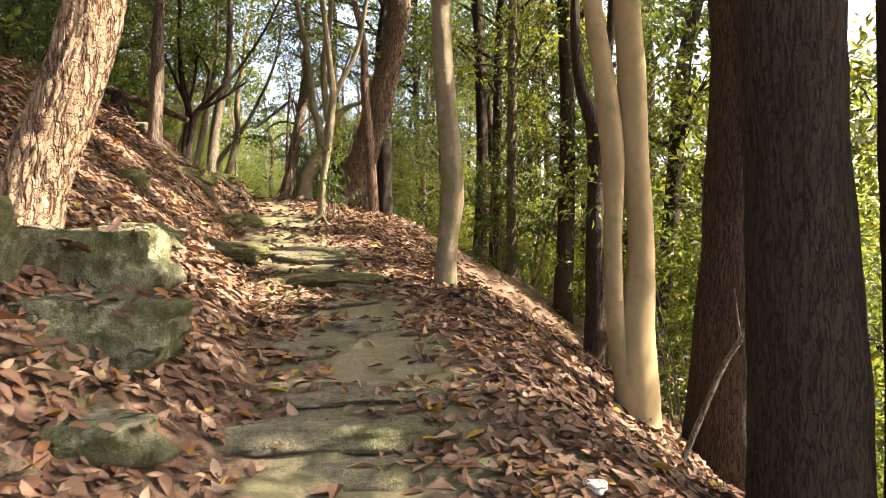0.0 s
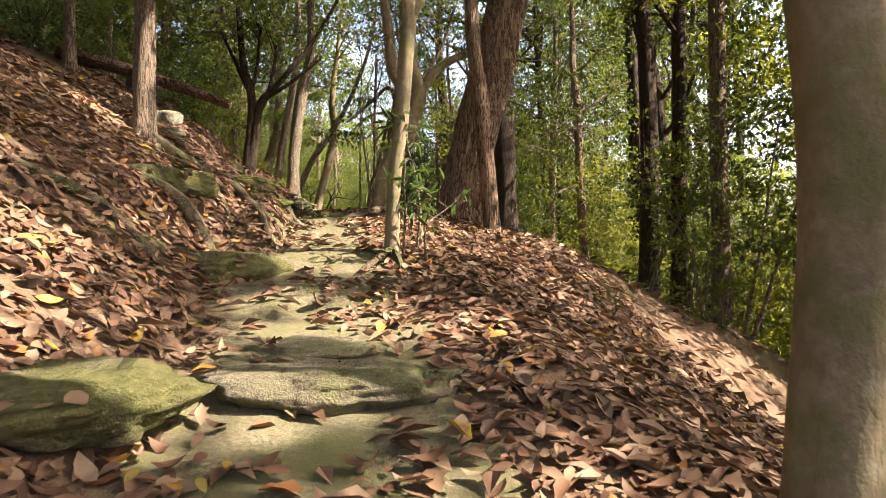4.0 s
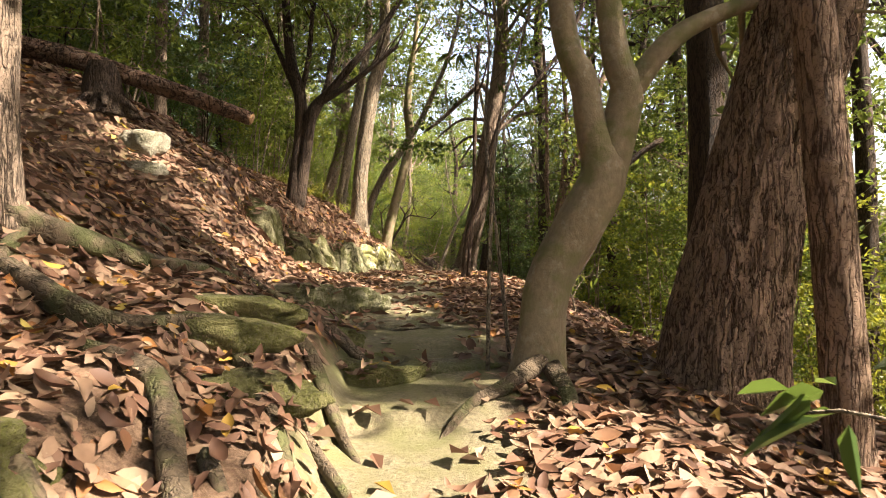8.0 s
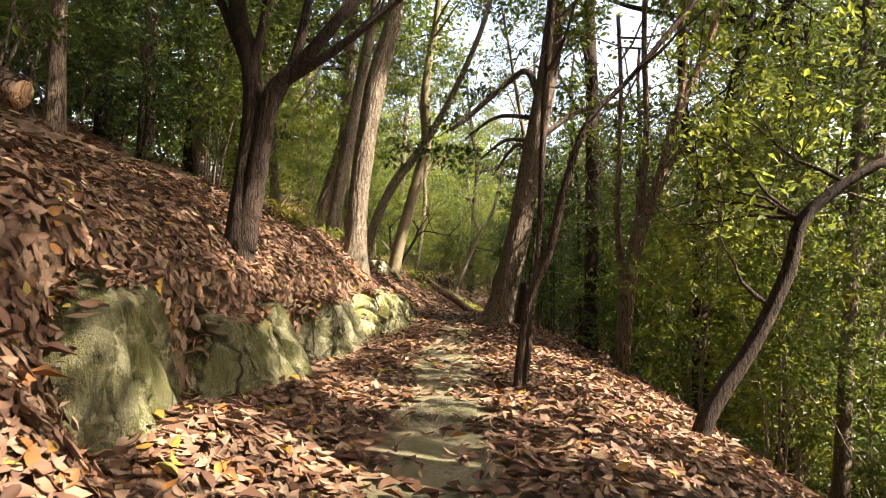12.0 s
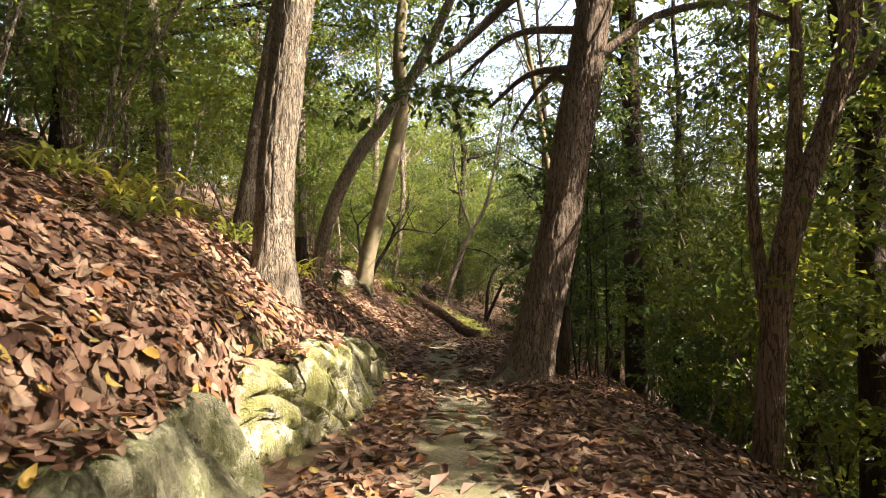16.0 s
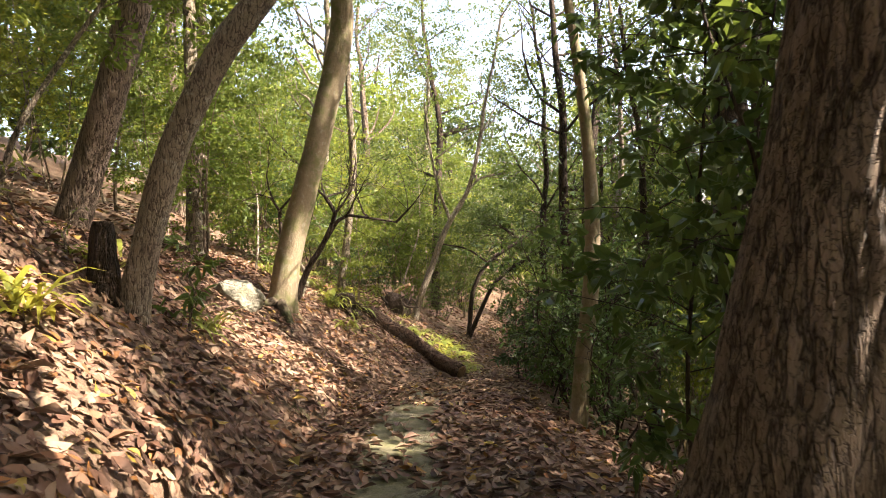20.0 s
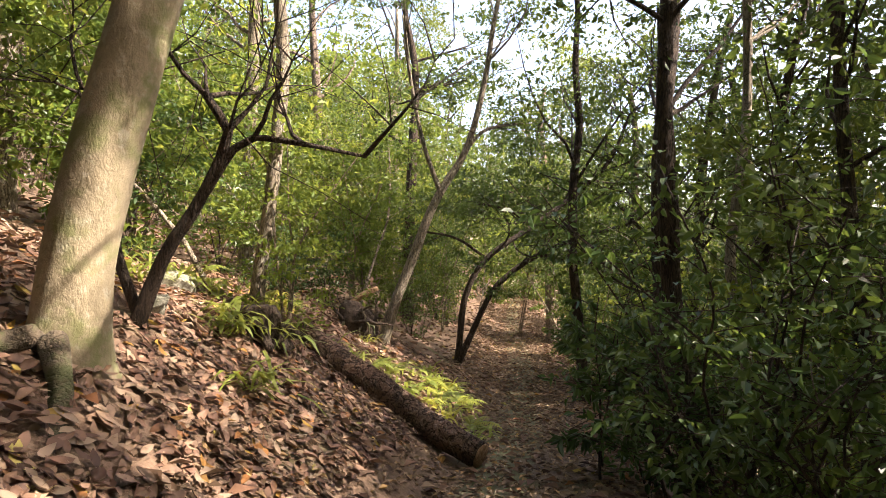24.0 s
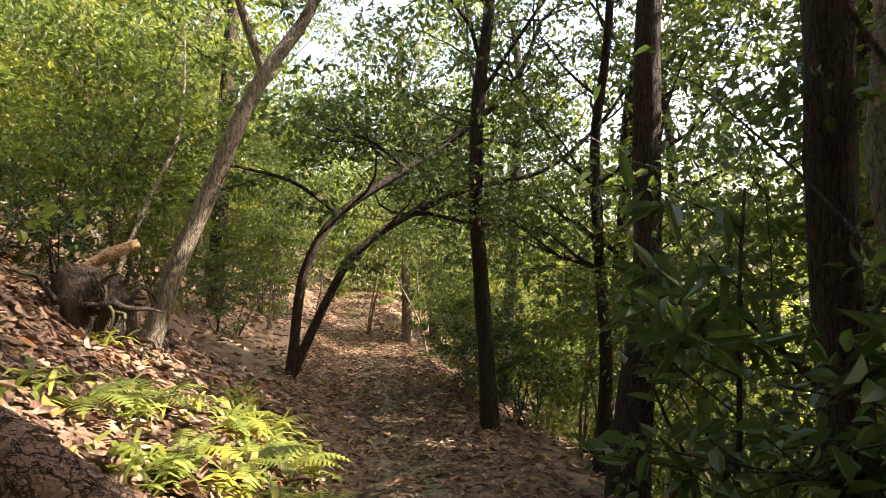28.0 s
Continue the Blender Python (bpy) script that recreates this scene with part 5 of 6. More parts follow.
def far_wood(n, seed):
    """The wood beyond, too dense and far to tell its trees apart: thin trunks and leaf masses in one sheet of geometry each."""
    rng = np.random.default_rng(seed)
    stems, leaves = [], []
    while len(stems) < n:
        x, y = rng.uniform(-34, 34), rng.uniform(-22, 105)
        u = x - float(middle(min(y, 70)))
        if -11 < u < 10 and -9 < y < 72:
            continue
        z, h = ground_z(x, y), rng.uniform(6, 13)
        stems.append([(x, y, z - .2, .14), (x + rng.normal(0, .3), y, z + h * .5, .11), (x + rng.normal(0, .6), y, z + h, .05)])
        cores = np.c_[rng.normal(0, 1.5, (14, 2)), rng.uniform(.15, 1.05, 14) * h] + [x, y, z]
        leaves.append(cores[rng.integers(0, 14, 620)] + rng.normal(size=(620, 3)) * [.65, .65, .42])
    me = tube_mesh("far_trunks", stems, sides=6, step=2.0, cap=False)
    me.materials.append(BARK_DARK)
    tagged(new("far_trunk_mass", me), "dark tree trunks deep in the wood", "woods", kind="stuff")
    me = leaf_mesh("far_foliage", np.vstack(leaves), 0.34, rng, lay=.5, wide=.55, fine=False)
    me.materials.append(LEAF_A)
    tagged(new("far_foliage", me), "dense green foliage deep in the wood", "woods", kind="stuff")


far_wood(190, 55)

# ---- rocks ----


ROCK_TOPS = []


def rock(label, x, y, size, seed, material, lift=0.0, turn=0.0, tilt=0.0, detail=4, flat=0.55, name="rock"):
    """A boulder or slab: a block with broken faces, rounded and pitted, set into the ground."""
    bm = bmesh.new()
    bmesh.ops.create_icosphere(bm, subdivisions=detail, radius=1.0)
    rng = random.Random(seed)
    cuts = [(Vector((rng.gauss(0, 1), rng.gauss(0, 1), rng.gauss(0, 0.8))).normalized(), rng.uniform(flat, flat + 0.3)) for _ in range(11)] + [(Vector((0.05, -0.05, 1)), flat)]
    off = Vector((seed * 3.1, seed * 1.7, 0))
    for v in bm.verts:
        p = v.co.copy()
        for nrm, d in cuts:
            over = p.dot(nrm) - d
            if over > 0:
                p -= nrm * over * 0.88
        p *= 1 + 0.20 * noise.fractal(p * 1.7 + off, 1.0, 2.0, 5) + 0.05 * noise.noise(p * 7 + off)
        v.co = (p.x * size[0], p.y * size[1], p.z * size[2])
    for f in bm.faces:
        f.smooth = True
    me = bpy.data.meshes.new(name)
    bm.to_mesh(me)
    bm.free()
    me.materials.append(material)
    ob = new(name, me)
    ob.matrix_world = pose(x, y, ground_z(x, y) + lift, tilt, 0, turn)
    if size[0] > 0.35 and name == "rock":
        tops = [ob.matrix_world @ v.co for v in me.vertices if v.co.z > size[2] * 0.25]
        ROCK_TOPS.append(np.array(tops[::14]))
    return tagged(ob, label, "rock")


STEPPED_SLABS = [(0.35, 2.95, 0.62, 0.3, 0.1, 3), (0.42, 3.75, 0.6, 0.42, 0.09, 8), (0.12, 4.55, 0.5, 0.36, 0.09, -12), (0.55, 5.1, 0.5, 0.42, 0.09, 20), (0.22, 5.75, 0.55, 0.36, 0.09, 4), (0.62, 6.35, 0.42, 0.3, 0.13, 30), (-0.35, 6.7, 0.45, 0.3, 0.1, -20), (0.02, 8.2, 0.68, 0.36, 0.13, 0), (-0.28, 9.2, 0.6, 0.3, 0.1, 10), (-0.6, 13.1, 0.62, 0.34, 0.09, 5), (-0.82, 14.3, 0.46, 0.42, 0.06, 4)]
SHELF_SLABS = [(-0.95, 15.2, 0.42, 0.5, 0.06, -6), (-1.02, 16.2, 0.4, 0.46, 0.06, 8), (-1.35, 20.4, 0.34, 0.6, 0.05, 10), (-1.18, 18.1, 0.34, 0.55, 0.05, -6), (-1.38, 24.1, 0.33, 0.33, 0.07, 0), (-1.5, 23.3, 0.28, 0.36, 0.06, 15), (-1.3, 25.3, 0.3, 0.5, 0.07, -8), (-1.65, 26.6, 0.3, 0.45, 0.06, -8), (-1.7, 28.1, 0.26, 0.42, 0.05, 12), (-2.05, 29.2, 0.25, 0.3, 0.05, 0)]
for k, (x, y, a, b, c, turn) in enumerate(STEPPED_SLABS + SHELF_SLABS):
    rock("flat olive stone slab sunk into the path", x, y, (a, b, c), 30 + k, STONE, lift=0.012 - c * 0.45, turn=turn, detail=4, flat=0.5, name="path_stone")
rock("rounded mossy rock at the foot of a leaning tree", -.98, 3.42, (.48, .36, .26), 3, STONE_OLIVE, 0.0, 8, detail=5, flat=0.62)
rock("mossy rock ledge below a leaning tree", -1.32, 4.02, (.6, .42, .34), 4, STONE_OLIVE, -0.02, -12, detail=5, flat=0.6)
rock("tall olive boulder set into the bank", -1.62, 3.35, (.42, .4, .42), 5, STONE_OLIVE, 0.02, 30, detail=5, flat=0.6)
rock("low mossy stone among leaves", -.82, 2.62, (.42, .24, .13), 6, STONE_OLIVE, -0.01, 5)
rock("low mossy stone among leaves", -.55, 2.15, (.40, .22, .10), 7, STONE_OLIVE, -0.01, -8)
rock("flat mossy rock in the bank", -1.35, 5.2, (.5, .36, .2), 19, STONE_OLIVE, -0.05, 15, detail=5, flat=0.6)
rock("dark stone step across the path", .24, 3.16, (.74, .2, .13), 20, STONE, -0.03, 2, detail=5, flat=0.62, name="stone_step")
rock("mossy stone step across the path", .3, 6.62, (.62, .3, .15), 21, STONE_MOSS, -0.05, 4, detail=5, flat=0.62, name="stone_step")
rock("mossy stone step across the path", .1, 7.75, (.62, .3, .15), 22, STONE, -0.05, -3, detail=5, flat=0.62, name="stone_step")
rock("low mossy ledge beside the path", -.85, 7.2, (.5, .42, .15), 8, STONE_MOSS, -0.04, 20, detail=5, flat=0.86)
rock("broad mossy mound beside the path", -1.0, 9.75, (.62, .48, .26), 9, STONE_MOSS, -0.12, 15, detail=5, flat=0.86)
rock("mossy ledge above the path", -1.75, 10.6, (.55, .3, .24), 23, STONE_MOSS, -0.02, 25, detail=5, flat=0.62)
rock("mossy ledge above the path", -1.0, 12.9, (.45, .3, .2), 24, STONE_MOSS, -0.05, -10, detail=5, flat=0.62)
for k, (x, y, a, turn) in enumerate([(-1.66, 12.5, .46, 4), (-1.58, 12.12, .5, -6), (-1.32, 11.82, .44, 8), (-1.45, 13.1, .5, 12)]):
    rock("dark mossy rock ledge between fallen leaves", x, y, (a, .17, .14), 70 + k, STONE_MOSS, -0.045, turn, detail=5, flat=0.6)
rock("rounded stone half sunk in the bank", -1.75, 7.3, (.25, .2, .16), 10, STONE_GREEN, 0.05)
rock("pale sunlit stone on the bank", -3.42, 14.95, (.3, .2, .2), 11, STONE_LIGHT, 0.06, 10)
rock("pale broken stone on the bank", -3.2, 14.6, (.2, .16, .1), 18, STONE_LIGHT, 0.04, 40)
rock("stone ledge under leaves", -1.85, 14.5, (.55, .22, .15), 12, STONE, 0.0, 25)
rock("stone ledge under leaves", -1.7, 13.8, (.5, .22, .14), 13, STONE_GREEN, -0.02, 20)
rock("sunlit pale rock beside a tree foot", -4.22, 30.95, (.34, .26, .30), 14, STONE_LIGHT, 0.10, 20, detail=5)
rock("pale rock on the slope", -4.5, 34.9, (.3, .22, .2), 15, STONE_LIGHT, 0.04, 5)
rock("pale rock on the slope", -4.1, 33.4, (.18, .15, .12), 16, STONE_LIGHT, 0.04, 5)
rock("small stone at the drop's edge", -.2, 22.6, (.09, .07, .06), 17, STONE, 0.02)


def rock_face(label, y0, y1, seed, material, tall, pieces, rough=1.0):
    """A stretch of weathered rock wall at the foot of the bank: upright blocks, each with ledges and slanting cracks."""
    rng = np.random.default_rng(seed)
    ym = (y0 + y1) / 2
    base = np.array([float(middle(ym)), ym, ground_z(float(middle(ym)), ym)])
    wall = thing("rock_outcrop", label, "rock", base)
    cuts = np.linspace(y0, y1, pieces + 1)
    cuts[1:-1] += rng.uniform(-0.22, 0.22, pieces - 1) * (y1 - y0) / pieces
    for k in range(pieces):
        lo, hi = cuts[k], cuts[k + 1]
        rows, cols = 34, max(12, int((hi - lo) / 0.028))
        gy, gh = np.meshgrid(np.linspace(0, 1, cols), np.linspace(0, 1, rows))
        slant = 0.22 * rough * (gh - 0.5)
        gy = lo - 0.01 + (hi - lo + 0.02) * gy + slant * (0.3 + rng.random())
        rim = np.clip(np.minimum(gy - slant - lo, hi - gy + slant) / 0.09, 0, 1) ** 0.5
        end = np.clip(np.minimum(gy - y0, y1 - gy) / 0.45, 0.02, 1) ** 0.6
        strata = rough_noise(gy * 0.9 + gh * 0.9, gh * 0.35, 2.6, seed + 3, 4)
        ribs = np.abs(rough_noise(gy * 1.4 + gh * 1.1, gh * 0.3, 3.0, seed + 5, 3))
        bulge = 0.30 * rough_noise(gy, gh, 1.2, seed + 9, 3) + 0.10 * rough * strata - 0.13 * rough * np.exp(-ribs * 22) + 0.035 * rough_noise(gy * 3, gh * 2.4, 4.0, seed + 11, 4)
        ztop = tall(gy) * (0.92 + 0.55 * rough_noise(gy, gy * 0, 1.3, seed + 20, 4) + rng.uniform(-0.05, 0.05)) * end
        brow = np.clip((gh - 0.82) / 0.18, 0, 1) ** 2
        u = -wall_line(gy) + 0.06 - 0.30 * gh - 0.16 * brow + bulge * end + rng.uniform(-0.05, 0.05) * rough - 0.10 * (1 - rim) - (1 - end) * 0.25
        z = eased(gy, GY, GZ) - 0.12 + gh * (ztop + 0.12) - 0.05 * brow
        v = np.stack([middle(gy) + u, gy, z], -1)
        back = v[-1].copy()
        back[:, 0] -= 0.5
        back[:, 2] -= 0.25
        v = np.concatenate([v, back[None]], 0)
        ROCK_TOPS.append(np.concatenate([v[r] for r in (-5, -4, -3, -2)] + [v[-2] * (1 - w) + v[-1] * w for w in (.05, .12, .2, .3, .4, .5)]))
        i = np.arange(rows)[:, None] * cols + np.arange(cols - 1)[None]
        f = np.stack([i, i + cols, i + cols + 1, i + 1], -1).reshape(-1, 4)
        part("rock_block", mesh_from("rock_block", v.reshape(-1, 3) - base, f, True), material, wall)
    return wall


rock_face("green mossy rock face cut into the bank", 15.7, 17.2, 3, STONE_GREEN, lambda y: np.interp(y, [15.7, 16.4, 17.2], [1.1, 1.15, .95]), 2, 0.6)
rock("low stone ledge under fallen leaves", -1.72, 14.6, (.66, .26, .2), 25, STONE_OLIVE, 0.0, 18, detail=5, flat=0.6)
rock_face("olive mossy rock face cut into the bank", 17.15, 19.3, 5, STONE_GREEN, lambda y: np.interp(y, [17.1, 18, 19.3], [.95, .84, .76]), 3, 0.5)
rock_face("weathered mossy rock wall under the bank", 19.3, 21.5, 8, STONE_OLIVE, lambda y: np.interp(y, [19.3, 20.5, 21.5], [.74, .68, .68]), 3, 0.6)
rock_face("bright yellow-green mossy rock outcrop with slanting cracks", 21.3, 25.2, 12, STONE_BANK, lambda y: np.interp(y, [21.2, 22.5, 24, 25.2], [.74, .78, .66, .4]), 6, 1.3)

# ---- roots, logs, stumps ----


def on_ground(points, rise=0.0):
    return [(x, y, ground_z(x, y) + rise + dz, r) for x, y, dz, r in points]


ROOTS_LEDGE = [[(-2.3, 11.9, 0.02, 0.07), (-1.75, 11.75, 0.05, 0.065), (-1.5, 12.1, 0.07, 0.06), (-1.3, 12, 0.06, 0.05), (-1.02, 11.6, 0.02, 0.04), (-0.8, 11.2, -0.03, 0.03)],
               [(-1.75, 11.5, 0.03, 0.06), (-1.4, 11.45, 0.08, 0.06), (-1.15, 11.1, 0.07, 0.055), (-0.95, 10.75, 0.06, 0.045), (-0.72, 10.3, 0, 0.03)],
               [(-1.9, 10.4, 0.05, 0.08), (-1.5, 10.3, 0.08, 0.075), (-1.2, 10, 0.06, 0.06), (-0.95, 9.6, 0, 0.04)]]
ROOTS_BANK = [[(-2.5, 12.1, 0.1, 0.08), (-2.2, 12.8, 0.07, 0.06), (-1.9, 13.3, 0.05, 0.05), (-1.6, 13.9, 0, 0.03)],
              [(-1.9, 12.7, 0.03, 0.05), (-1.55, 13, 0.06, 0.05), (-1.2, 13, 0.05, 0.045), (-0.8, 12.8, -0.01, 0.03)],
              [(-2.6, 13.6, 0.04, 0.05), (-2.2, 13.9, 0.06, 0.045), (-1.85, 14.3, 0.04, 0.035), (-1.6, 14.8, -0.01, 0.02)]]
ROOTS_LOWER = [[(-2.1, 8.9, 0.04, 0.05), (-1.6, 9.2, 0.06, 0.05), (-1.2, 9, 0.04, 0.04), (-0.9, 8.7, -0.02, 0.03)],
               [(-1.6, 2, 0.25, 0.05), (-1.15, 2.1, 0.16, 0.05), (-0.95, 2.25, 0.08, 0.05), (-0.8, 2.4, -0.02, 0.04)],
               [(0.05, 12.85, 0.12, 0.07), (-0.15, 12.6, 0.06, 0.05), (-0.35, 12.35, 0.02, 0.035), (-0.5, 12, -0.03, 0.02)]]
ROOTS_PATH = [[(0.1, 12.8, 0.1, 0.06), (0.15, 12.45, 0.05, 0.045), (0.1, 12.05, -0.02, 0.03)],
              [(0.27, 9.95, 0.1, 0.035), (0.12, 9.7, 0.05, 0.028), (0, 9.4, -0.01, 0.02)],
              [(0.3, 9.9, 0.1, 0.03), (0.36, 9.6, 0.05, 0.025), (0.35, 9.3, -0.01, 0.018)]]
ROOTS_TANGLE = [[(-2.0, 11.2, 0.03, 0.05), (-1.6, 10.9, 0.06, 0.05), (-1.3, 10.75, 0.04, 0.04), (-1.0, 10.2, 0.0, 0.025)], [(-1.5, 12.4, 0.03, 0.045), (-1.15, 12.35, 0.06, 0.04), (-0.85, 12.0, 0.04, 0.035), (-0.6, 11.6, -0.02, 0.02)], [(-1.2, 11.9, 0.05, 0.035), (-0.9, 11.75, 0.05, 0.03), (-0.62, 11.3, 0.02, 0.025), (-0.5, 10.9, -0.02, 0.015)], [(-2.5, 12.3, 0.06, 0.05), (-2.3, 11.8, 0.05, 0.045), (-2.2, 11.2, 0.03, 0.035), (-2.05, 10.5, -0.01, 0.02)], [(-1.1, 11.2, 0.06, 0.03), (-0.85, 10.9, 0.04, 0.025), (-0.7, 10.5, 0.01, 0.02), (-0.62, 10.1, -0.02, 0.012)]]
ROOTS_FAR = [[(-1, 24.3, 0.12, 0.09), (-1.2, 24, 0.04, 0.06), (-1.35, 23.7, -0.03, 0.04)],
             [(-3.9, 31.8, 0.15, 0.09), (-3.7, 31.5, 0.05, 0.06), (-3.55, 31.1, -0.02, 0.04)],
             [(-4, 31.8, 0.12, 0.08), (-4.1, 31.4, 0.03, 0.06), (-4.1, 31, -0.02, 0.04)]]
for k, pts in enumerate(ROOTS_LEDGE + ROOTS_BANK + ROOTS_LOWER + ROOTS_PATH + ROOTS_TANGLE + ROOTS_FAR):
    me = tube_mesh("root", [[(a, c, d - 0.025, e * 0.8) for a, c, d, e in on_ground(pts)]], sides=16, step=0.04, lumps=0.35, ridge=0.012, seed=80 + k)
    me.materials.append(BARK_ROOT)
    tagged(new("tree_root", me), "bare woody root crossing the ground", "root", "roots across the path")


def log(label, nodes, material, seed, sides=28):
    lg = thing("log", label, "log", nodes[0][:3])
    loc = np.array(nodes) - np.array([*nodes[0][:3], 0])
    part("bark", tube_mesh("bark", [loc], sides=sides, step=0.06, lumps=0.14, ridge=0.018, seed=seed), material, lg)
    for at, nxt in ((loc[0], loc[1]), (loc[-1], loc[-2])):
        d = (at - nxt)[:3] / np.linalg.norm((at - nxt)[:3])
        face = [(*(at[:3] - d * 0.02), at[3] * 0.93), (*(at[:3] + d * 0.012), at[3] * 0.9), (*(at[:3] + d * 0.016), at[3] * 0.3)]
        part("cut_end", tube_mesh("cut_end", [face], sides=20, step=0.02, lumps=0.1, seed=seed + 3), WOOD_RAW, lg, "paler broken wood")
    return lg


def on_log(points):
    return [(x, y, ground_z(x, y) + r * 0.9, r) for x, y, r in points]


log("fallen weathered log lying down the bank to the path", on_log([(-1.40, 34.55, .135), (-1.95, 34.95, .15), (-2.5, 35.2, .145), (-2.97, 35.5, .135), (-3.45, 36.0, .115)]), BARK_LOG, 5)
log("fallen trunk propped across the upper bank", [(-2.57, 15.45, 4.2, .06), (-3.1, 15.4, 4.4, .075), (-3.7, 15.36, 4.61, .085), (-4.3, 15.3, 4.8, .095), (-5.2, 15.2, 5.0, .11)], BARK_LOG, 9)


def stump(label, x, y, r, h, seed, lean=(0, 0)):
    z = ground_z(x, y)
    st = thing("stump", label, "stump", (x, y, z))
    part("bole", tube_mesh("bole", [[(0, 0, -.1, r * 1.3), (0, 0, h * .3, r * 1.05), (lean[0] * .6, lean[1] * .6, h * .7, r * .95), (*lean, h, r * .75)]], sides=26, step=0.04, ridge=0.03, lumps=0.25, flare=0.5, seed=seed), BARK_DARK, st)
    rg = np.random.default_rng(seed)
    for k in range(6):
        a = k * 1.05 + rg.uniform(-.3, .3)
        part("root", tube_mesh("root", [[(0, 0, .08, r * .45), (np.cos(a) * r * 1.4, np.sin(a) * r * 1.4, .05, r * .3), (np.cos(a) * r * 2.5, np.sin(a) * r * 2.5, -.06, r * .14)]], sides=9, step=0.05, lumps=0.2, seed=seed + k), BARK_DARK, st)
    return st


def root_plate(label, x, y, r, seed):
    """An overturned rotten stump: a low dark bole under a mat of crooked torn roots, with a paler split slab."""
    z = ground_z(x, y)
    st = thing("stump", label, "stump", (x, y, z))
    rg = np.random.default_rng(seed)
    part("bole", tube_mesh("bole", [[(r * .6, .05, -.1, r * .9), (r * .2, 0, r * .6, r * .95), (-r * .3, -.03, r * 1.3, r * .7), (-r * .7, -.05, r * 1.7, r * .25)]], sides=26, step=0.04, ridge=0.03, lumps=0.4, seed=seed), BARK_DARK, st)
    for k in range(22):
        a, e = rg.uniform(0, 2 * np.pi), rg.uniform(-.5, .8)
        way = np.array([np.cos(a) * np.cos(e), np.sin(a) * np.cos(e), np.sin(e)])
        start = np.array([0, 0, r * .8]) + way * r * .5
        part("root", tube_mesh("root", [branch(rg, start, way, r * rg.uniform(1.2, 2.6), r * rg.uniform(.06, .18), .9, -.25, 6)], sides=7, step=0.04, lumps=0.2, seed=seed + k), BARK_ROOT if k % 3 else BARK_DARK, st)
    part("split_slab", tube_mesh("split_slab", [[(-r * .2, .1, r * 1.7, r * .12), (r * .5, .15, r * 2.1, r * .2), (r * 1.3, .2, r * 2.5, r * .14)]], sides=8, step=0.05, lumps=0.5, seed=seed), WOOD_RAW, st, "pale split wood")
    return st


root_plate("dark rotten stump with tangled torn roots", -2.98, 38.5, .27, 3)
stump("low dark rotten stump under ferns", -3.55, 34.6, .2, .3, 4)
stump("stump propping a fallen trunk", -3.95, 15.22, .14, .42, 6)
stump("short broken stump beside a bent tree", -4.15, 27.85, .10, .55, 8)

# ---- plants near the path ----


def frond_plant(label, x, y, seed, fronds=9, length=0.5):
    """A fern: arching fronds, each a row of narrow leaflets on a thin rib."""
    rng = np.random.default_rng(seed)
    fern = thing("fern", label, "fern", (x, y, ground_z(x, y)), "ferns")
    for k in range(fronds):
        a = 2 * np.pi * k / fronds + rng.uniform(-.3, .3)
        out, ln = np.array([np.cos(a), np.sin(a), 0]), length * rng.uniform(.7, 1.15)
        s = np.linspace(0, 1, 15)
        rib = out[None] * (s * ln)[:, None] + np.array([0, 0, 1])[None] * (ln * (0.75 * s - 0.72 * s * s))[:, None]
        side = np.cross(out, (0, 0, 1))
        vs, fs = list(rib), []
        for i in range(1, 14):
            w = ln * 0.22 * np.sin(np.pi * min(1, 0.12 + s[i] * 0.95)) + 0.008
            for sg in (-1, 1):
                vs.append(rib[i] + side * sg * w + out * w * 0.45 - np.array([0, 0, w * 0.25]))
                fs.append((i, i + 1, len(vs) - 1))
        me = mesh_from("frond", np.array(vs), np.array(fs), False)
        part("frond", me, LEAF_GRASS, fern)
    return fern


def grass_clump(label, x, y, seed, blades=45, length=0.35, wide=0.018, material=None, height=0.0):
    """Bamboo grass: arching pointed blades."""
    rng = np.random.default_rng(seed)
    n = blades
    at = np.c_[rng.normal(0, .10, (n, 2)), np.full(n, height) * rng.random(n)]
    a = rng.uniform(0, 2 * np.pi, n)
    out = np.c_[np.cos(a), np.sin(a), np.zeros(n)]
    side = np.c_[-np.sin(a), np.cos(a), np.zeros(n)]
    ln = (length * rng.uniform(.5, 1.2, n))[:, None]
    wd = wide * rng.uniform(.6, 1.3, n)[:, None]
    rise = rng.uniform(.5, 1.1, n)[:, None]
    rows = []
    for s, w in ((0, .4), (.35, 1), (.7, .8), (1.0, 0.06)):
        p = at + out * ln * s * .8 + np.array([[0, 0, 1]]) * ln * (rise * s - .75 * s * s)
        rows += [p - side * wd * w, p + side * wd * w]
    v = np.stack(rows, 1).reshape(-1, 3)
    b = np.arange(n)[:, None] * 8
    f = np.concatenate([b + [0, 1, 3, 2], b + [2, 3, 5, 4], b + [4, 5, 7, 6]], 1).reshape(-1, 4)
    me = mesh_from("grass_clump", v, f, False)
    me.materials.append(material or LEAF_GRASS)
    ob = new("grass_clump", me)
    ob.location = (x, y, ground_z(x, y))
    return tagged(ob, label, "grass", "grass clumps", "stuff")


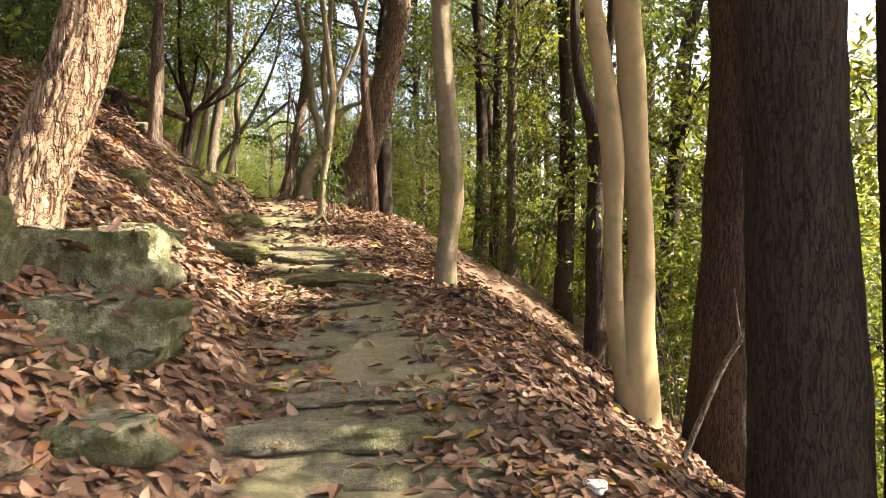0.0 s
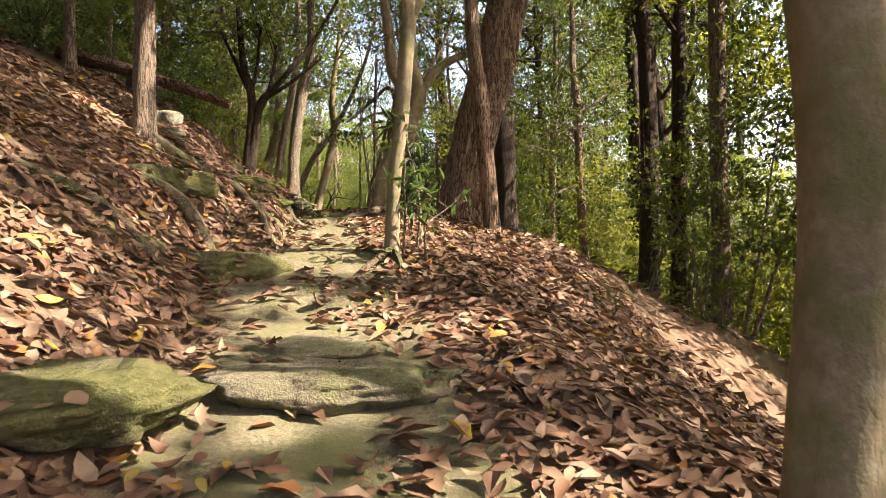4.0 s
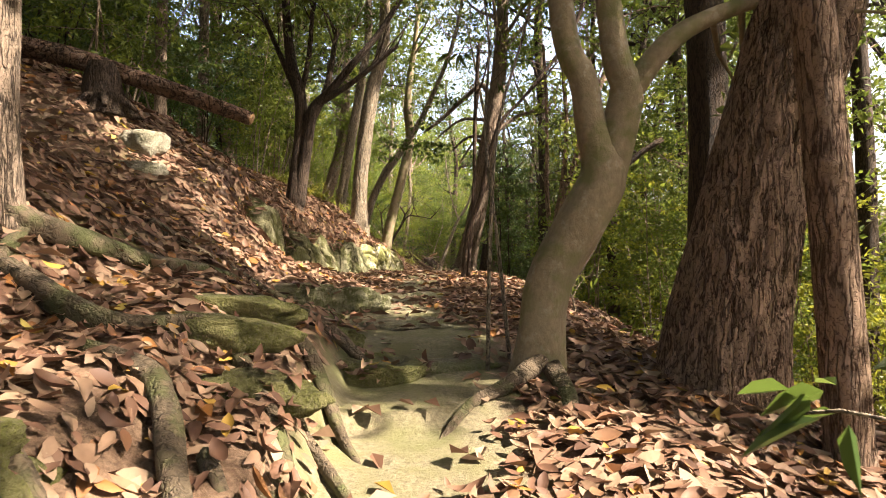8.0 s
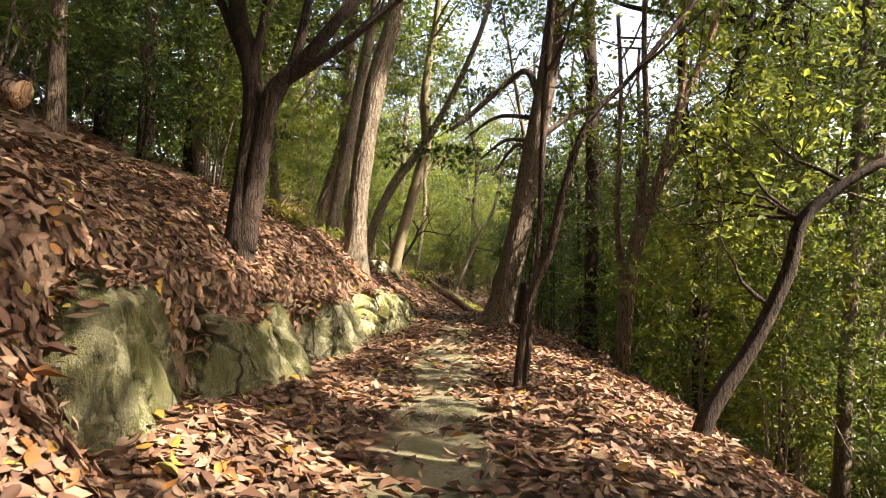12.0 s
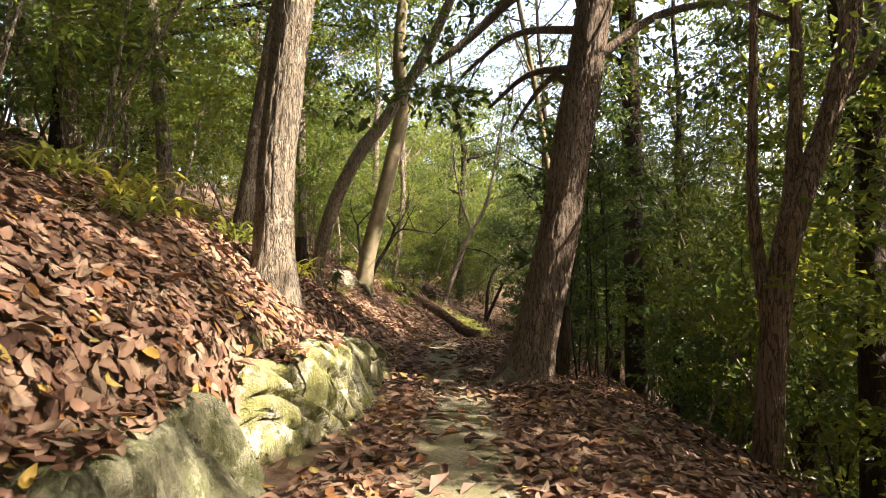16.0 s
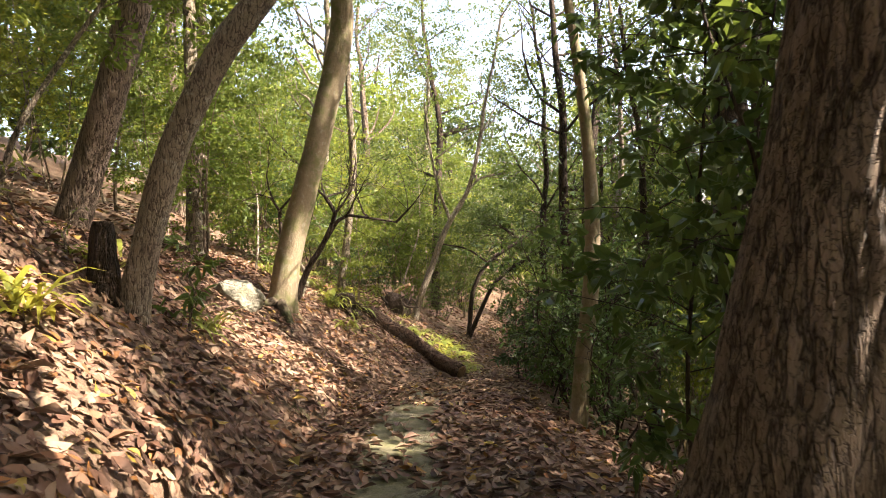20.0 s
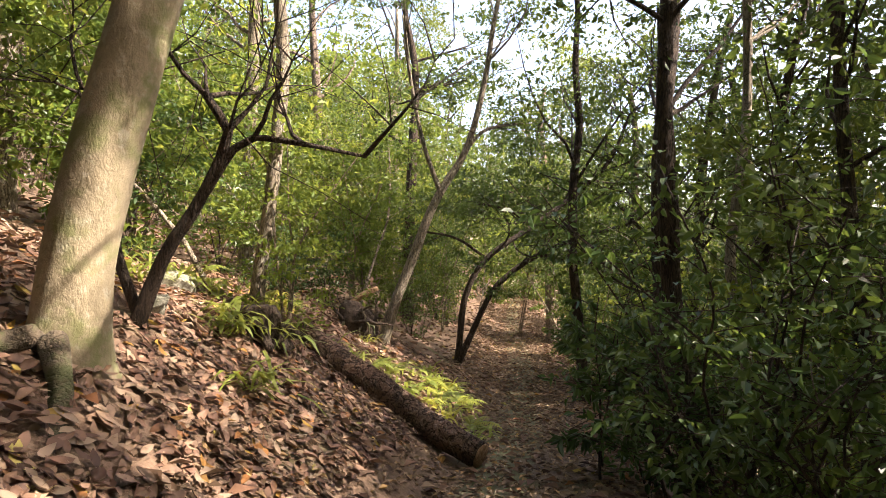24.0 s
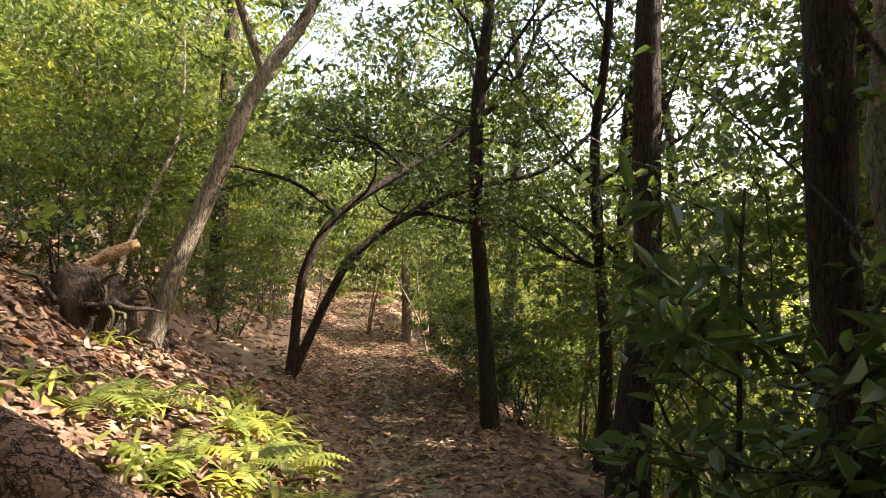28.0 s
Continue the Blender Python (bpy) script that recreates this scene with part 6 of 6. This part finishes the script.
for k, (x, y) in enumerate([(-2.1, 36.5), (-1.75, 36.9), (-1.5, 37.3), (-2.35, 37.1), (-1.9, 37.7), (-1.55, 38.2), (-2.6, 36.6), (-4.6, 36.2), (-4.9, 37.0), (-4.2, 37.6), (-3.9, 36.9), (-1.3, 36.7)]):
    frond_plant("sunlit yellow-green fern beside the path", x, y, 900 + k, 9, 0.46)
rg = np.random.default_rng(31)
for k in range(46):
    x, y = (rg.uniform(-2.9, -1.2), rg.uniform(35.9, 38.6)) if k < 22 else (rg.uniform(-4.9, -3.1), rg.uniform(32.8, 36.5)) if k < 34 else (rg.uniform(-5.2, -3.6), rg.uniform(19.5, 30.0))
    grass_clump("arching bamboo grass clump", x, y, 940 + k, 40, 0.32 if k < 22 else 0.5, height=0.0 if k < 22 else 0.15)


def leafy_shoot(label, x, y, h, seed, leaves=60, size=0.16, spread=0.5, material=None, stems=1, low=0.2, wood=None, lean=(0, 0), group=""):
    """A thin upright shoot with long drooping leaves."""
    rng = np.random.default_rng(seed)
    sh = thing("sapling", label, "sapling", (x, y, ground_z(x, y)), group)
    twigs = []
    for k in range(stems):
        off = rng.normal(0, .12, 2) * (stems > 1)
        out = rng.normal(0, .28 * h if stems > 1 else .05 * h, 2)
        top = h * rng.uniform(.7, 1)
        nodes = [(off[0], off[1], -.05, .014)]
        for f in (.25, .5, .75, 1.0):
            nodes.append((off[0] + (lean[0] + out[0]) * f ** 1.4 + rng.normal(0, .03 + .02 * stems), off[1] + (lean[1] + out[1]) * f ** 1.4 + rng.normal(0, .03 + .02 * stems), top * f * (1 - .1 * f), .014 - .009 * f))
        part("stem", tube_mesh("stem", [nodes], sides=7, step=0.15, lumps=0.05, seed=seed + k), wood or BARK_GREY, sh)
        q = spline(nodes, .1)
        q = q[q[:, 2] > low * h]
        for _ in range(7 + leaves // 60):
            p = q[rng.integers(len(q))]
            a = rng.uniform(0, 2 * np.pi)
            twigs.append(branch(rng, p[:3], (np.cos(a), np.sin(a), .5), spread * rng.uniform(.5, 1), .005, .4, -.08, 5))
    part("twig_work", tube_mesh("twig_work", twigs, sides=4, step=0.15, cap=False), wood or BARK_GREY, sh)["kind"] = "stuff"
    at, ways = crown_points(rng, twigs, max(2, leaves // len(twigs)), 0.06 if leaves < 200 else 0.2)
    ways = ways + np.array([0, 0, -.6])
    part("foliage", leaf_mesh("foliage", at, size, rng, lay=.4, wide=.30 if leaves < 200 else .55, droop=.3 if leaves < 200 else .15, along=ways / np.linalg.norm(ways, axis=1, keepdims=True)), material or LEAF_D, sh)["kind"] = "stuff"
    return sh


leafy_shoot("shoot with long drooping green leaves", .36, 9.86, 1.1, 1, 60, .10, .28)
leafy_shoot("shoot with long drooping green leaves", .46, 10.25, 1.4, 2, 70, .105, .30)
leafy_shoot("shoot with long drooping green leaves", .55, 9.9, .8, 3, 45, .10, .24)
for k, (x, y, h) in enumerate([(-.25, 12.99, 3.6), (-.11, 13.23, 3.3)]):
    leafy_shoot("thin bare sapling by the curved tree", x, y, h, 20 + k, 40, .09, .6, LEAF_A, low=.55, lean=(.05, 0), group="thin saplings")
for k, (x, y, h) in enumerate([(-.15, 25.6, 4.2), (-.02, 25.9, 4.6), (.12, 26.2, 4.4), (.0, 26.5, 4.8), (.22, 26.6, 4.2), (.3, 26.0, 4.6), (-.2, 26.3, 3.6), (.35, 27.0, 4.0)]):
    leafy_shoot("tall dark thin stem with glossy leaves", x, y, h, 40 + k, 520, .095, .85, LEAF_D, wood=BARK_DARK, low=.12, lean=(.3 * np.sin(k * 2.1), .4 * np.cos(k * 1.7)), group="dark thicket stems")
for k, (x, y, h) in enumerate([(-.1, 31.6, 2.6), (.05, 32.2, 3.2), (.25, 32.7, 2.8), (.0, 33.2, 2.4), (.4, 33.4, 3.4), (.2, 34.0, 2.6), (.6, 32.2, 3.2), (.5, 31.2, 3.4), (.7, 34.0, 3.0), (.5, 35.6, 2.6), (.95, 33.0, 3.6), (.35, 30.4, 2.2)]):
    leafy_shoot("dense dark evergreen shrub beside the path", x, y, h * (.55 + .5 * ((k * 7) % 5) / 4), 60 + k, 820, .078, .8, LEAF_D, stems=3, wood=BARK_DARK, low=.05, lean=(.25 * np.sin(k * 2.3), .3 * np.cos(k * 1.9)), group="dark shrubs")
leafy_shoot("dark glossy shoot overhanging the path", -.42, 33.9, 1.6, 93, 150, .13, .45, LEAF_D, wood=BARK_DARK)
leafy_shoot("dark glossy shoot overhanging the path", -.25, 34.4, 2.3, 94, 190, .12, .5, LEAF_D, wood=BARK_DARK)
leafy_shoot("pale glossy leafy shoot beside a furrowed trunk", -.4, 26.9, 1.25, 95, 44, .13, .35, LEAF_D)
leafy_shoot("leafy shoot leaning over the bank", -3.75, 28.4, .9, 90, 90, .12, .4, LEAF_D)
rg = np.random.default_rng(77)
for k in range(16):
    y = rg.uniform(4, 34)
    x = float(middle(y)) + (rg.uniform(1.6, 2.6) if k % 2 else -rg.uniform(2.6, 3.6))
    leafy_shoot("small green seedling in the leaf litter", x, y, rg.uniform(.3, .7), 120 + k, 24, .08, .22, LEAF_B, group="seedlings")

paper = rock("crumpled white paper lying on fallen leaves", 1.22, 2.5, (.075, .06, .03), 77, PAPER, 0.03, 20, detail=3, name="paper_scrap")
paper["category"] = "litter"

# ---- fallen leaves ----


def fallen(name, label, n, ulo, uhi, ylo, yhi, size, seed, material, fine=True, bare=0.0, lift=0.02):
    rng = np.random.default_rng(seed)
    y = rng.uniform(ylo, yhi, n)
    u = rng.uniform(ulo, uhi, n)
    x = middle(y) + u
    patch = rough_noise(x, y, 1.5, 21, 3)
    tread = np.clip(1.25 - np.abs(u + 0.05) / np.interp(y, [0, 9.4, 10.4, 13, 14, 18, 22], [0.82, 0.8, 0.55, 0.55, 0.62, 0.45, 0.36]), 0, 1)
    keep = rng.random(n) > bare * tread * np.clip(0.85 - 2.0 * patch, 0, 1.15) * 1.3
    keep &= ~((u < -wall_line(y) + 0.04) & (u > -wall_line(y) - 0.30) & (y > 15.8) & (y < 24.9) & (rng.random(n) < 0.85))
    keep &= rng.random(n) > np.clip(0.10 - 1.6 * rough_noise(x + 40, y, 0.8, 33, 3), 0, 0.8) * np.clip(-u - .3, 0, .6) * 0.8
    trail = (y > 34.3) & (y < 36.2) & (np.abs(y - np.interp(x, [-3.45, -2.5, -1.4], [36.0, 35.2, 34.55])) < 0.16) & (x < -1.3)
    keep &= ~trail
    keep &= ~((((x + .62) / .62) ** 2 + ((y - 12.85) / 1.2) ** 2 < 1 + 2.2 * patch) & (rng.random(n) < .82))
    x, y = x[keep], y[keep]
    z = land(x, y)
    e = 0.04
    nor = np.c_[-(land(x + e, y) - z) / e, -(land(x, y + e) - z) / e, np.ones(len(x))]
    nor += rng.normal(size=nor.shape) * [0.24, 0.24, 0]
    nor /= np.linalg.norm(nor, axis=1, keepdims=True)
    at = np.c_[x, y, z] + nor * (lift * rng.random((len(x), 1)) + 0.014)
    me = curled_mesh(name, at, size, nor, rng) if fine else leaf_mesh(name, at, size, rng, lay=0.85, wide=0.5, fine=False)
    me.materials.append(material)
    tagged(new(name, me), label, "leaves", kind="stuff")


fallen("fallen_leaves", "thick carpet of dry brown fallen leaves", 110000, -4.0, 3.0, -1.5, 31.0, 0.102, 1, FALLEN, bare=1.0, lift=0.03)
fallen("wall_leaves", "brown fallen leaves on the brow of the rock wall", 9000, -2.5, -1.2, 13.6, 25.5, 0.104, 6, FALLEN, lift=0.04)
fallen("fallen_leaves_far", "brown fallen leaves under the trees", 30000, -9.5, 7.0, -3, 64, 0.15, 2, FALLEN, fine=False)
fallen("leaf_mulch", "fine pale leaf mulch on the trodden path", 26000, -1.6, 1.4, 30.0, 64, 0.085, 3, FALLEN_FINE, fine=False, lift=0.015)
fallen("bank_leaves", "brown fallen leaves on the far bank", 14000, -4.5, -0.9, 30.5, 40.0, 0.105, 4, FALLEN, lift=0.03)


def rock_leaves(n, seed):
    """Leaves caught on the tops and ledges of the rock wall."""
    rng = np.random.default_rng(seed)
    pts = np.concatenate(ROCK_TOPS)
    at = pts[rng.integers(0, len(pts), n)] + rng.normal(0, .02, (n, 3)) + [0, 0, .02]
    clump = rough_noise(at[:, 1], at[:, 2], 2.0, 44, 3)
    at = at[clump > -0.06]
    nor = rng.normal(size=at.shape) * .35 + [.35, 0, 1]
    nor /= np.linalg.norm(nor, axis=1, keepdims=True)
    me = curled_mesh("rock_leaves", at, 0.1, nor, rng)
    me.materials.append(FALLEN)
    tagged(new("rock_leaves", me), "brown fallen leaves caught on the rock wall", "leaves", kind="stuff")


rock_leaves(4600, 8)
